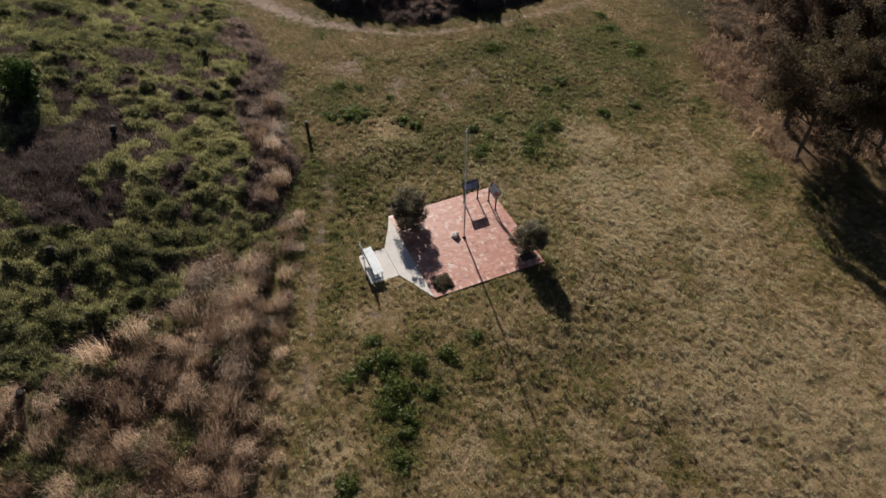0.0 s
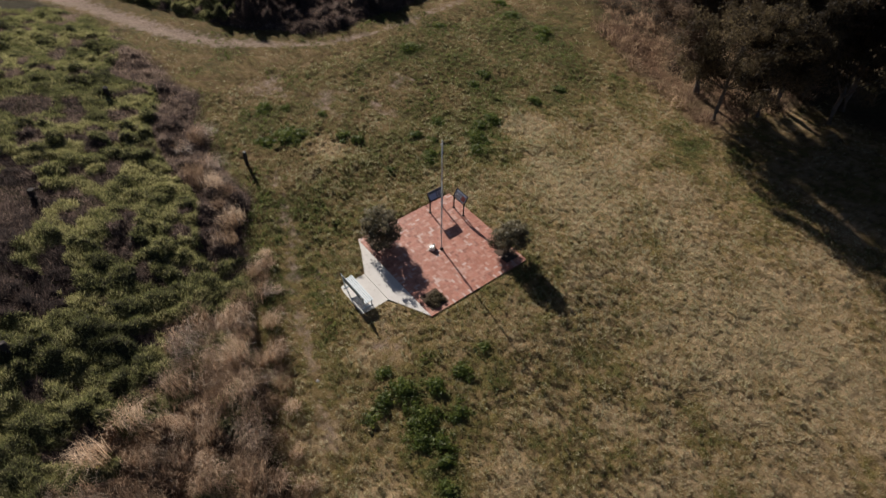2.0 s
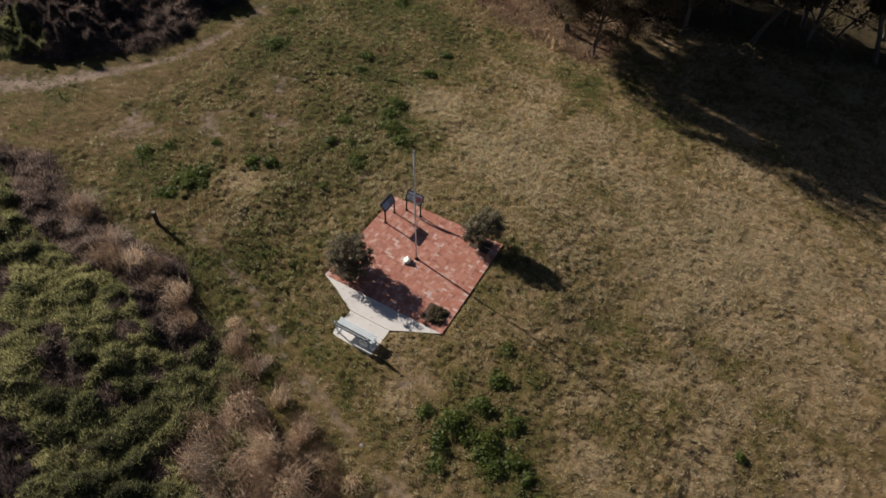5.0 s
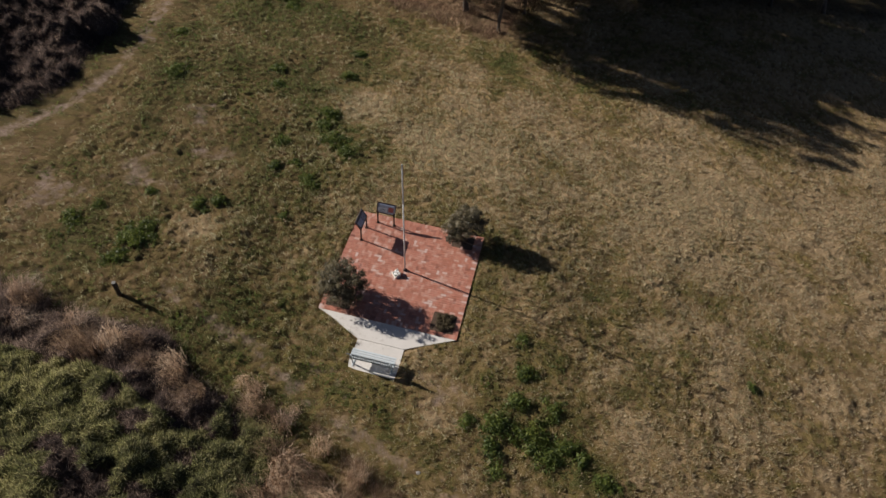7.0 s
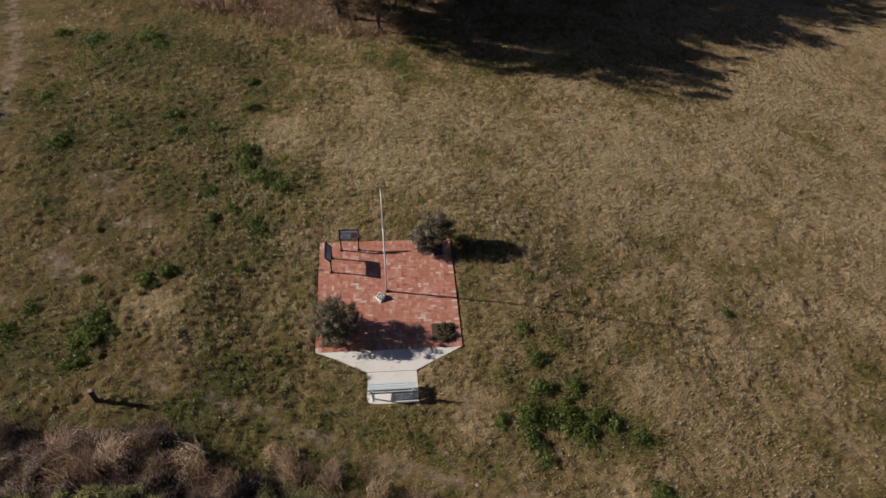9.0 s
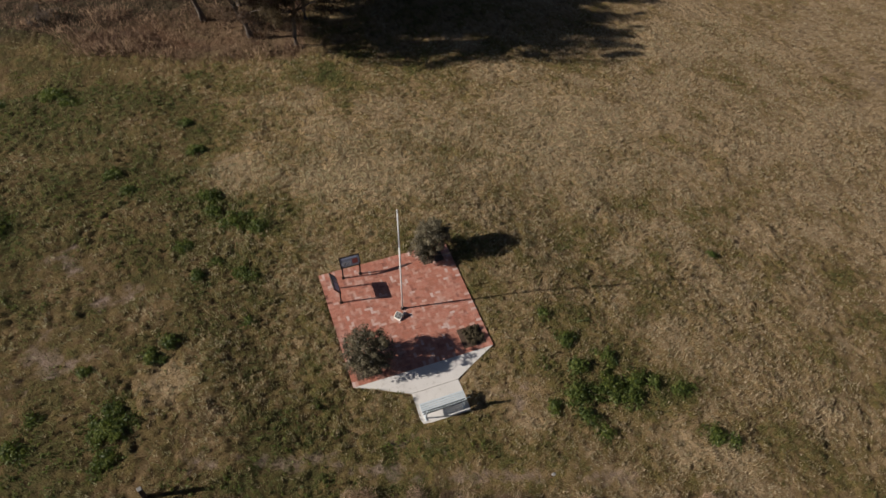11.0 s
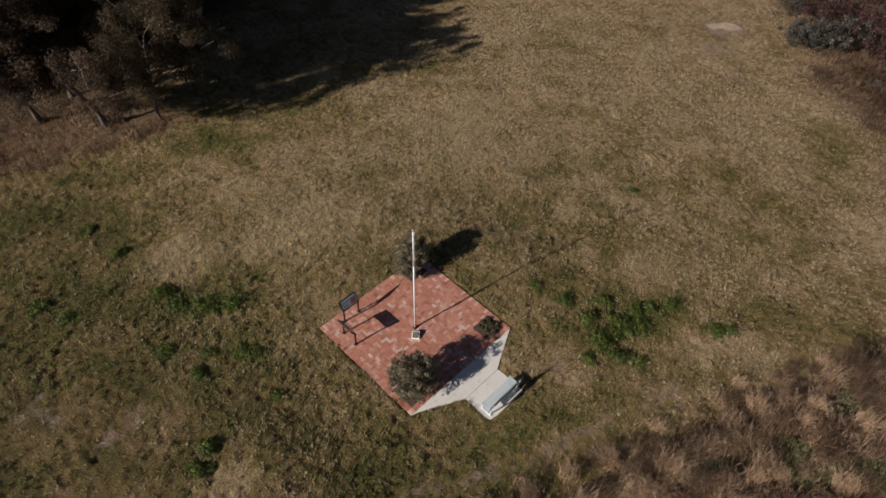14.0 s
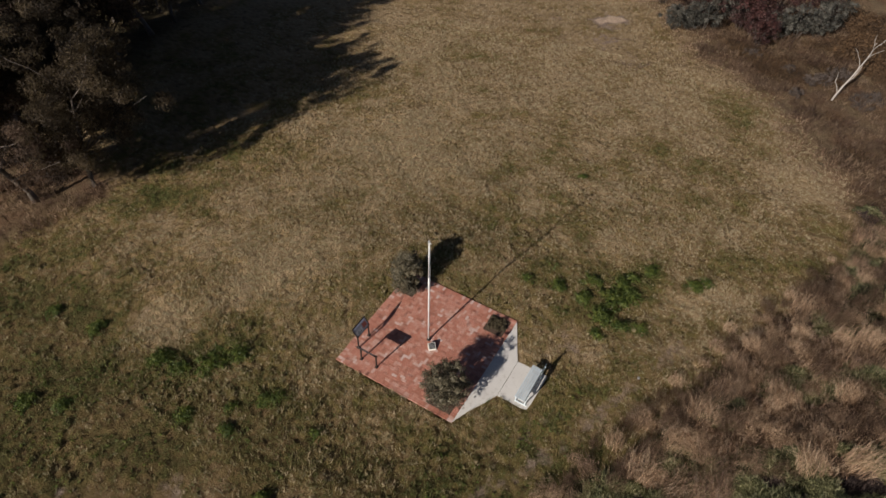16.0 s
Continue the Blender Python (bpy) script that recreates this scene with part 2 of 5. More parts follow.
M_TAN = foliage("dry_tussock_blades", [(0.0, (0.76, 0.575, 0.395)), (0.3, (0.51, 0.35, 0.222)), (0.65, (0.285, 0.18, 0.112)), (1.0, (0.115, 0.074, 0.052))], 0.5, 0.45, (1.2, 1.24, 1.34), 0.6, 0.7)
M_RUST = foliage("rusty_dry_grass", [(0.0, (0.34, 0.25, 0.165)), (0.45, (0.195, 0.13, 0.086)), (1.0, (0.08, 0.05, 0.038))], 0.8, 0.55, (1.75, 1.75, 1.75))
M_GUM = foliage("gum_leaves", [(0.0, (0.132, 0.1, 0.064)), (0.5, (0.054, 0.041, 0.028)), (1.0, (0.022, 0.0175, 0.0135))], 0.6, 0.55, (1.4, 1.45, 1.25), gloss=0.2)
M_GUMBROWN = foliage("brown_gum_leaves", [(0.0, (0.135, 0.094, 0.068)), (0.5, (0.06, 0.042, 0.032)), (1.0, (0.025, 0.0185, 0.015))], 0.6, 0.55, (1.4, 1.4, 1.3), gloss=0.2)
M_GREYLEAF = foliage("grey_leaves", [(0.0, (0.165, 0.155, 0.13)), (0.5, (0.062, 0.06, 0.05)), (1.0, (0.02, 0.02, 0.017))], 0.55)
M_REDLEAF = foliage("dark_red_leaves", [(0.0, (0.13, 0.054, 0.048)), (0.5, (0.052, 0.025, 0.023)), (1.0, (0.018, 0.01, 0.01))], 0.55)
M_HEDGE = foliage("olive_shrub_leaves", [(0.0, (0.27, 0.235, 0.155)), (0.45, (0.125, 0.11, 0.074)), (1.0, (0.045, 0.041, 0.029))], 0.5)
M_LOWBED = foliage("dark_olive_leaves", [(0.0, (0.17, 0.14, 0.085)), (0.5, (0.095, 0.078, 0.05)), (1.0, (0.045, 0.037, 0.026))], 0.6, gloss=0.2)
M_BRACKEN = foliage("dead_bracken_fronds", [(0.0, (0.17, 0.10, 0.05)), (0.5, (0.10, 0.06, 0.032)), (1.0, (0.05, 0.032, 0.02))], 0.8)
M_DEADBUSH = foliage("grey_bare_twigs", [(0.0, (0.22, 0.175, 0.15)), (0.5, (0.12, 0.094, 0.08)), (1.0, (0.055, 0.044, 0.038))], 0.85, 0.5)
M_PINE = foliage("bright_conifer_leaves", [(0.0, (0.09, 0.135, 0.02)), (0.5, (0.05, 0.09, 0.015)), (1.0, (0.025, 0.05, 0.01))], 0.55)

# ---------- the lie of the land ----------
LAT = np.random.default_rng(11).random((64, 64))


def vnoise(x, y, cell, shift=0.0):
    """Smooth value noise, 0 to 1, for arrays."""
    u, v = np.asarray(x, float) / cell + 17.3 + shift, np.asarray(y, float) / cell + 41.7 + shift * 1.7
    i, j = np.floor(u).astype(int), np.floor(v).astype(int)
    a, b = u - i, v - j
    a, b = a * a * (3 - 2 * a), b * b * (3 - 2 * b)
    g = lambda p, q: LAT[p % 64, q % 64]
    return (g(i, j) * (1 - a) + g(i + 1, j) * a) * (1 - b) + (g(i, j + 1) * (1 - a) + g(i + 1, j + 1) * a) * b


def smooth(e0, e1, v):
    s = np.clip((np.asarray(v, float) - e0) / (e1 - e0), 0, 1)
    return s * s * (3 - 2 * s)


DOTS = np.random.default_rng(12).random((256, 256, 4))


def tufts(x, y, cell, shift=0):
    """A pattern of soft domes on jittered centres: the height, 0 to 1, and the random number of the dome that wins."""
    u, v = np.asarray(x, float) / cell + shift * 7.31, np.asarray(y, float) / cell + shift * 3.77
    i, j = np.floor(u).astype(int), np.floor(v).astype(int)
    best, who = np.zeros(np.shape(u)), np.zeros(np.shape(u))
    for p in (-1, 0, 1):
        for q in (-1, 0, 1):
            d = DOTS[(i + p) % 256, (j + q) % 256]
            r = 0.62 + 0.42 * d[..., 2]
            val = (1 - ((i + p + 0.1 + 0.8 * d[..., 0] - u) ** 2 + (j + q + 0.1 + 0.8 * d[..., 1] - v) ** 2) / (r * r)) * (0.55 + 0.45 * d[..., 3])
            won = val > best
            best, who = np.where(won, val, best), np.where(won, d[..., 3] * 7.13 % 1.0, who)
    return best, who


SOUTH_X = [-60, -38, -29, -20, -15, -12.6, -8.4, -5.2, -3.1, -1.1, 2, 4.4, 7.5, 11, 16.3, 20.5, 23.7, 27.4, 32.5, 36, 41, 48, 70]
SOUTH_Y = [-14, -8.0, -5.0, -4.2, -5.2, -5.9, -5.8, -7.4, -8.2, -9.2, -10, -11, -12.1, -13.8, -15.6, -16.1, -13.5, -11, -7.4, -4.4, 0, 3.8, 12]
WEST_Y = [-40, -12, -4.1, -1.8, 1.2, 4.7, 7.2, 10.6, 13.8, 20, 30, 60]
WEST_X = [-60, -46, -36.5, -31.2, -25.6, -21.5, -20.5, -21.2, -22.2, -24.3, -28, -38]
TRACK = [(-70, -20), (-46, -10.5), (-36, -6), (-31.4, -4.1), (-28.4, -2.9), (-26, -1.6), (-23.9, -0.2), (-22.4, 1.7), (-20.9, 3.7), (-19.7, 6.0), (-19.3, 8.9), (-19.6, 11.8), (-20.3, 14.8), (-21.3, 18.4), (-22.6, 22), (-29, 40), (-38, 60)]
MARGIN_X = [-60, -30, -17.4, -12.3, -8.5, -4.4, -0.4, 0.6, 2.2]
MARGIN_Y = [54, 39, 31.7, 24.8, 22.9, 20.4, 20.3, 22.0, 30.0]


def gz(x, y):
    """Height of the field: a broad knoll that falls to the east and north, with a bank to the south, levelled round the paving."""
    x, y = np.asarray(x, float), np.asarray(y, float)
    a, b = 60 * np.tanh(x / 60), 50 * np.tanh(y / 50)
    z = 0.045 - 0.0755 * a - 0.0448 * b - 0.00168 * a * a - 0.00039 * a * b - 0.00196 * b * b
    z = z + 0.4 * np.exp(-((x + 18) ** 2 + (y - 9.5) ** 2) / 40.0)
    w = smooth(9.5, 4.2, np.hypot(x, y))
    z = z * (1 - w) + (-0.035 - 0.0265 * x - 0.002 * y) * w
    s = np.clip(np.interp(x, SOUTH_X, SOUTH_Y) - y, 0, 16)
    u = np.clip(np.interp(y, WEST_Y, WEST_X) - x, 0, 12)
    z = z + 0.27 * s * s / (s + 0.8) * smooth(24, 13, x) + 0.12 * u * u / (u + 0.8)
    return z + (vnoise(x, y, 2.2) - 0.5) * 0.10 * (1 - w) + (vnoise(x, y, 0.85, 5) - 0.5) * 0.10 * (1 - 0.9 * w)


WORN = [(-9.0, -4.2), (-5.0, -5.4), (-2.0, -7.0), (0.5, -7.9), (2.8, -8.8), (5.5, -9.7)]
BARE = [(-13.5, 1.6, 1.0, 0.5), (-17.2, -0.4, 1.0, 0.55), (-15.4, 0.4, 0.6, 0.45), (-13.2, 6.9, 0.7, 0.5), (-11.4, 4.2, 0.6, 0.5), (3.1, -5.6, 0.8, 0.42), (-1.5, -5.9, 0.9, 0.36), (41.1, 5.8, 1.0, 1.6),
        (36.4, 4.5, 1.1, 0.6), (39.2, 10.3, 0.8, 0.5), (33.5, 1.5, 1.2, 0.42), (-6.2, 11.6, 0.7, 0.36), (-19.7, 12.4, 0.6, 0.5)]
STRAW = [(-9.7, -0.5, 1.2), (-9.5, -0.5, 0.8), (-5.4, 10.6, 1.2), (9.9, -9.9, 0.8), (-5.6, 10.4, 1.5), (9.8, -10.3, 0.8), (21.8, -1.3, 0.9), (11.0, 0.2, 0.6), (-0.4, 13.4, 1.5), (8.3, -8.8, 1.2), (10.0, -8.6, 0.7), (-5.0, 11.5, 1.6), (0.5, 8.8, 2.6), (13.0, 11.0, 4.0), (23.2, -13.2, 2.0), (31.8, -13.6, 3.0), (10.5, -5.2, 1.4)]
GREENS = [(-11.3, -2.2, 1.6), (-10.2, 1.6, 0.9), (1.6, 18.0, 1.8), (-9.4, 11.2, 1.7), (-6.4, 1.6, 1.0), (11.0, -1.7, 0.7), (-5.6, 7.2, 2.0), (-7.3, 9.4, 1.8), (-8.4, 6.2, 1.6), (-16.3, 9.6, 1.3), (-17.6, 13.5, 1.2), (-15, 20.6, 3.0),
          (6.9, -5.9, 2.3), (9.0, -7.2, 1.8), (6.0, -2.4, 1.3), (10.1, -9.1, 1.3), (15.2, -1.4, 0.9), (-14.4, -2.0, 1.1), (-6.0, 3.8, 1.3), (-7.0, 13.4, 1.3),
          (5.0, 18.6, 2.6), (19.7, -7.8, 3.0), (21.1, -8.0, 1.6), (21.3, -3.1, 1.2), (25, -9, 2.4), (4.8, 2.6, 1.6), (-2, -8.6, 1.6), (-7, -5, 2.0), (12.5, -11.5, 2.0), (29, -7, 2.5), (17, 1.5, 2.2), (9.8, 1.9, 0.5), (11.8, 1.9, 0.4), (13.7, 2.2, 0.7), (10.1, -3.0, 0.6), (7.3, -2.7, 0.5), (12.5, -0.4, 0.8)]


def seg_dist(x, y, pts):
    best = np.full(np.shape(x), 1e9)
    for (ax, ay), (bx, by) in zip(pts, pts[1:]):
        dx, dy = bx - ax, by - ay
        s = np.clip(((x - ax) * dx + (y - ay) * dy) / (dx * dx + dy * dy), 0, 1)
        best = np.minimum(best, np.hypot(x - ax - s * dx, y - ay - s * dy))
    return best


def in_scrub(x, y):
    """How far inside the overgrown ground, in metres: south and east of the mown field, or west of the track."""
    wob = (vnoise(x, y, 2.5, 3) - 0.5) * 1.2
    return np.maximum(np.interp(x, SOUTH_X, SOUTH_Y) - y + wob, np.interp(y, WEST_Y, WEST_X) - x + wob)


def in_margin(x, y):
    return np.where(x < 2.5, y - np.interp(x, MARGIN_X, MARGIN_Y), -5) + (vnoise(x, y, 2.0, 9) - 0.5) * 2.6


def straw_at(x, y):
    s = np.zeros(np.shape(x))
    for a, b, r in STRAW:
        s = s + np.exp(-((x - a) ** 2 + (y - b) ** 2) / (r * r))
    return s


def green_at(x, y):
    g = 0.33 + 0.24 * smooth(3, -14, x) + 0.1 * smooth(-2, -7, x) + 0.12 * smooth(14, 20, y) * smooth(20, 5, x) - 0.1 * smooth(4, 20, x) - 0.07 * smooth(18, 30, x)
    g = g + (vnoise(x, y, 6, 2) - 0.5) * 0.3 + (vnoise(x, y, 1.9, 8) - 0.5) * 0.5 + (vnoise(x, y, 0.8, 18) - 0.5) * 0.4
    g = g - 0.22 * np.exp(-(((x - 0.5) / 4.5) ** 2 + ((y - 9) / 5) ** 2))
    g = g + 0.12 * smooth(-2.6, -0.3, in_scrub(x, y)) * smooth(-9, -5, x) * smooth(26, 18, x)
    for a, b, r in GREENS:
        g = g + 0.27 * np.exp(-((x - a) ** 2 + (y - b) ** 2) / (r * r))
    return np.clip(g - 0.42 * straw_at(x, y), 0, 1)


def dirt_at(x, y):
    d = seg_dist(x, y, TRACK)
    worn = 0.5 + 0.3 * smooth(-18, -26, x) * smooth(8, 0, y) + 0.16 * (vnoise(x, y, 3, 31) - 0.5)
    s = worn * np.exp(-(d / (0.55 + 0.4 * smooth(-20, -26, x))) ** 2)
    s = np.maximum(s, (0.16 + 0.36 * vnoise(x, y, 1.2, 33)) * np.exp(-(seg_dist(x, y, WORN) / 0.5) ** 2))
    wx, wy = x + (vnoise(x, y, 0.9, 61) - 0.5) * 1.5, y + (vnoise(x, y, 0.7, 62) - 0.5) * 1.5
    for a, b, r, much in BARE:
        s = np.maximum(s, much * np.exp(-(((wx - a) / 1.5) ** 2 + ((wy - b) / 1.2) ** 2) / (r * r)))
    return np.clip(s, 0, 1.4)


def rust_at(x, y):
    m = smooth(-0.5, 2.0, in_margin(x, y)) * 0.85
    e = smooth(-2.5, 2.5, in_scrub(x, y) + (vnoise(x, y, 3.5, 40) - 0.5) * 3) * smooth(17, 24, x) * 0.85
    return np.clip(np.maximum(m, e), 0, 1)


def build_mesh(name, verts, faces, material, tint=None, smooth_shade=False):
    """A mesh from arrays of corners and of faces with 3 or 4 corners each."""
    me = bpy.data.meshes.new(name)
    verts, faces = np.asarray(verts, np.float32), np.asarray(faces, np.int32)
    k = faces.shape[1]
    me.vertices.add(len(verts))
    me.vertices.foreach_set("co", verts.ravel())
    me.loops.add(faces.size)
    me.loops.foreach_set("vertex_index", faces.ravel())
    me.polygons.add(len(faces))
    me.polygons.foreach_set("loop_start", np.arange(0, faces.size, k, dtype=np.int32))
    me.polygons.foreach_set("loop_total", np.full(len(faces), k, np.int32))
    me.update(calc_edges=True)
    if tint is not None:
        at = me.attributes.new("tint", 'FLOAT', 'POINT')
        at.data.foreach_set("value", np.asarray(tint, np.float32))
    if smooth_shade:
        me.polygons.foreach_set("use_smooth", np.ones(len(faces), bool))
    me.materials.append(material)
    return me


def part(name, bm, material, parent, label=""):
    """Links a bmesh, or a ready mesh, as one object under a thing or a part."""
    if isinstance(bm, bmesh.types.BMesh):
        me = bpy.data.meshes.new(name)
        bm.to_mesh(me)
        bm.free()
        me.materials.append(material)
    else:
        me = bm
    ob = new(name, me)
    ob.parent = parent
    if label:
        tagged(ob, label)
    return ob


def empty(name, m, label, category, group="", kind=""):
    ob = new(name)
    ob.matrix_world = m
    return tagged(ob, label, category, group, kind)


def box(w, d, h, m=None, bevel=0.006):
    """A bevelled box, centred."""
    bm = bmesh.new()
    bmesh.ops.create_cube(bm, size=1)
    bmesh.ops.scale(bm, vec=(w, d, h), verts=bm.verts)
    if bevel:
        bmesh.ops.bevel(bm, geom=bm.edges[:], offset=bevel, segments=1, affect='EDGES')
    if m is not None:
        bm.transform(m)
    return bm


def tube(points, radii, sides=10, closed=True):
    """A tapered round bar along points."""
    bm = bmesh.new()
    rings = []
    pts = [Vector(p) for p in points]
    for i, (p, r) in enumerate(zip(pts, radii)):
        d = (pts[min(i + 1, len(pts) - 1)] - pts[max(i - 1, 0)]).normalized()
        q = d.to_track_quat('Z', 'Y')
        rings.append([bm.verts.new(p + q @ Vector((math.cos(a) * r, math.sin(a) * r, 0))) for a in [2 * math.pi * s / sides for s in range(sides)]])
    for a, b in zip(rings, rings[1:]):
        for s in range(sides):
            f = bm.faces.new((a[s], a[(s + 1) % sides], b[(s + 1) % sides], b[s]))
            f.smooth = True
    if closed:
        bm.faces.new(rings[0][::-1])
        bm.faces.new(rings[-1])
    return bm


def join_bm(*bms):
    out = bmesh.new()
    for b in bms:
        me = bpy.data.meshes.new("t")
        b.to_mesh(me)
        b.free()
        out.from_mesh(me)
        bpy.data.meshes.remove(me)
    return out


# ---------- ground ----------
def turf(x, y):
    """Height of the matted turf over the field's own lie, with the dome and the random number of each tuft."""
    wx, wy = x + 0.10 * (vnoise(x, y, 0.4, 51) - 0.5), y + 0.10 * (vnoise(x, y, 0.4, 53) - 0.5)
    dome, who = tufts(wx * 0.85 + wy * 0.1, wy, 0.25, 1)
    amp = 0.45 + 0.75 * vnoise(x, y, 1.7, 57) + 0.25 * smooth(2, -8, x)
    free = np.where(on_paving(x, y, 0.07), 0.0, 1.0) * (1 - 0.85 * np.clip(dirt_at(x, y) * 1.3, 0, 1))
    return 0.15 * dome ** 1.3 * amp * free, dome, who


def on_paving(x, y, pad=0.0):
    a = (np.abs(x - 0.02) < 3.0 + pad) & (np.abs(y + 0.04) < 2.87 + pad)
    b = (np.abs(x - 0.08) < 0.98 + pad) & (y > -5.32 - pad) & (y < -2.8)
    c = (y < -2.8) & (y > -3.95 - pad) & (np.abs(x - 0.05) < 3.0 + pad - (-2.9 - y) * 1.95)
    return a | b | c


def ground():
    def axis(lo, hi, step, wide_lo, wide_hi):
        core = np.arange(lo, hi + step / 2, step)
        mid_lo, mid_hi = np.arange(lo - 0.34, wide_lo, -0.34)[::-1], np.arange(hi + 0.34, wide_hi, 0.34)
        out = 0.34 * np.cumsum(1.28 ** np.arange(1, 36))
        out = out[out < 2600]
        return np.concatenate([mid_lo[0] - out[::-1], mid_lo, core, mid_hi, mid_hi[-1] + out])
    xs, ys = axis(-19, 36, 0.12, -38, 60), axis(-13.5, 21.5, 0.12, -30, 58)
    X, Y = np.meshgrid(xs, ys)
    x, y = X.ravel(), Y.ravel()
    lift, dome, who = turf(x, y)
    green = np.clip(green_at(x, y) + (who - 0.5) * 0.5, 0, 1)
    V = np.stack([x, y, gz(x, y) + lift], 1)
    n, k = len(xs), len(ys)
    idx = np.arange(n * k).reshape(k, n)
    F = np.stack([idx[:-1, :-1], idx[:-1, 1:], idx[1:, 1:], idx[1:, :-1]], -1).reshape(-1, 4)
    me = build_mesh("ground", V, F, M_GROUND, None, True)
    # scrub's second term darkens the grove floor: tree shade put into the ground colour
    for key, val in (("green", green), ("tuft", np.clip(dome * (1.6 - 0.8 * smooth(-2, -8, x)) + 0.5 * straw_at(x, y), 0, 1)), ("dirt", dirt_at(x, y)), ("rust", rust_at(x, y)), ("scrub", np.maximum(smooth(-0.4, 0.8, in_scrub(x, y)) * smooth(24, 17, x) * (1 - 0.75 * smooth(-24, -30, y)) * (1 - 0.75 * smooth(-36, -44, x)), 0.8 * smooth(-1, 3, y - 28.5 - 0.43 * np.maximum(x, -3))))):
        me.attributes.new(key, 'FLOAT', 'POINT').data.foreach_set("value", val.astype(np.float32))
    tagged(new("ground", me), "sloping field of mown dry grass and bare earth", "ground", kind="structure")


ground()

# ---------- blades, leaves ----------


def blades(cx, cy, cz, tint, per, length, width, spread, upright, rng, bend=0.0):
    """Single-triangle blades round many centres at once."""
    n = len(cx)
    a = rng.random((n, per)) * 2 * math.pi
    r = np.sqrt(rng.random((n, per))) * spread[:, None]
    bx, by = cx[:, None] + np.cos(a) * r, cy[:, None] + np.sin(a) * r
    bz = np.repeat(cz[:, None], per, 1)
    L = length[:, None] * (0.6 + 0.7 * rng.random((n, per)))
    up = upright * (0.6 + 0.8 * rng.random((n, per)))
    h = 2 * math.pi * rng.random((n, per)) * 0.35 + a
    ox, oy = np.cos(h) * L * (1 - up * 0.7), np.sin(h) * L * (1 - up * 0.7)
    oz = L * up
    w = width * (0.7 + 0.6 * rng.random((n, per)))
    px, py = -np.sin(h) * w / 2, np.cos(h) * w / 2
    V = np.stack([np.stack([bx - px, by - py, bz], -1), np.stack([bx + px, by + py, bz], -1), np.stack([bx + ox, by + oy, bz + oz], -1)], 2).reshape(-1, 3)
    F = np.arange(len(V)).reshape(-1, 3)
    return V, F, np.repeat(tint, per * 3)


def leaf_cloud(centres, radii, per, size, rng, tint, squash=0.8, shell=0.55, droop=0.0, slim=False):
    """Kite-shaped leaves scattered in many small clumps. radii: one number a clump."""
    n = len(centres)
    d = rng.normal(size=(n, per, 3))
    d /= np.linalg.norm(d, axis=2, keepdims=True)
    rad = radii[:, None] * (shell + (1 - shell) * rng.random((n, per)) ** 0.7)
    p = centres[:, None, :] + d * rad[..., None] * np.array([1, 1, squash])
    nrm = d + rng.normal(size=d.shape) * 0.5
    nrm[..., 2] += 0.25
    nrm /= np.linalg.norm(nrm, axis=2, keepdims=True)
    u = np.cross(nrm, rng.normal(size=d.shape))
    u[..., 2] -= droop
    u /= np.linalg.norm(u, axis=2, keepdims=True)
    v = np.cross(nrm, u)
    s = size * (0.6 + 0.8 * rng.random((n, per)))[..., None]
    corners = [p - u * s - v * s * 0.2, p + u * s, p + v * s * 0.45] if slim else [p - u * s, p + v * s * 0.42, p + u * s, p - v * s * 0.42]
    k = len(corners)
    q = np.stack(corners, 2).reshape(-1, 3)
    F = np.arange(len(q)).reshape(-1, k)
    t = np.repeat(np.broadcast_to(np.asarray(tint)[:, None], (n, per)).ravel() if np.ndim(tint) else np.full(n * per, tint), k)
    return q, F, t


def scatter(n, x0, x1, y0, y1, rng):
    return x0 + rng.random(n) * (x1 - x0), y0 + rng.random(n) * (y1 - y0)


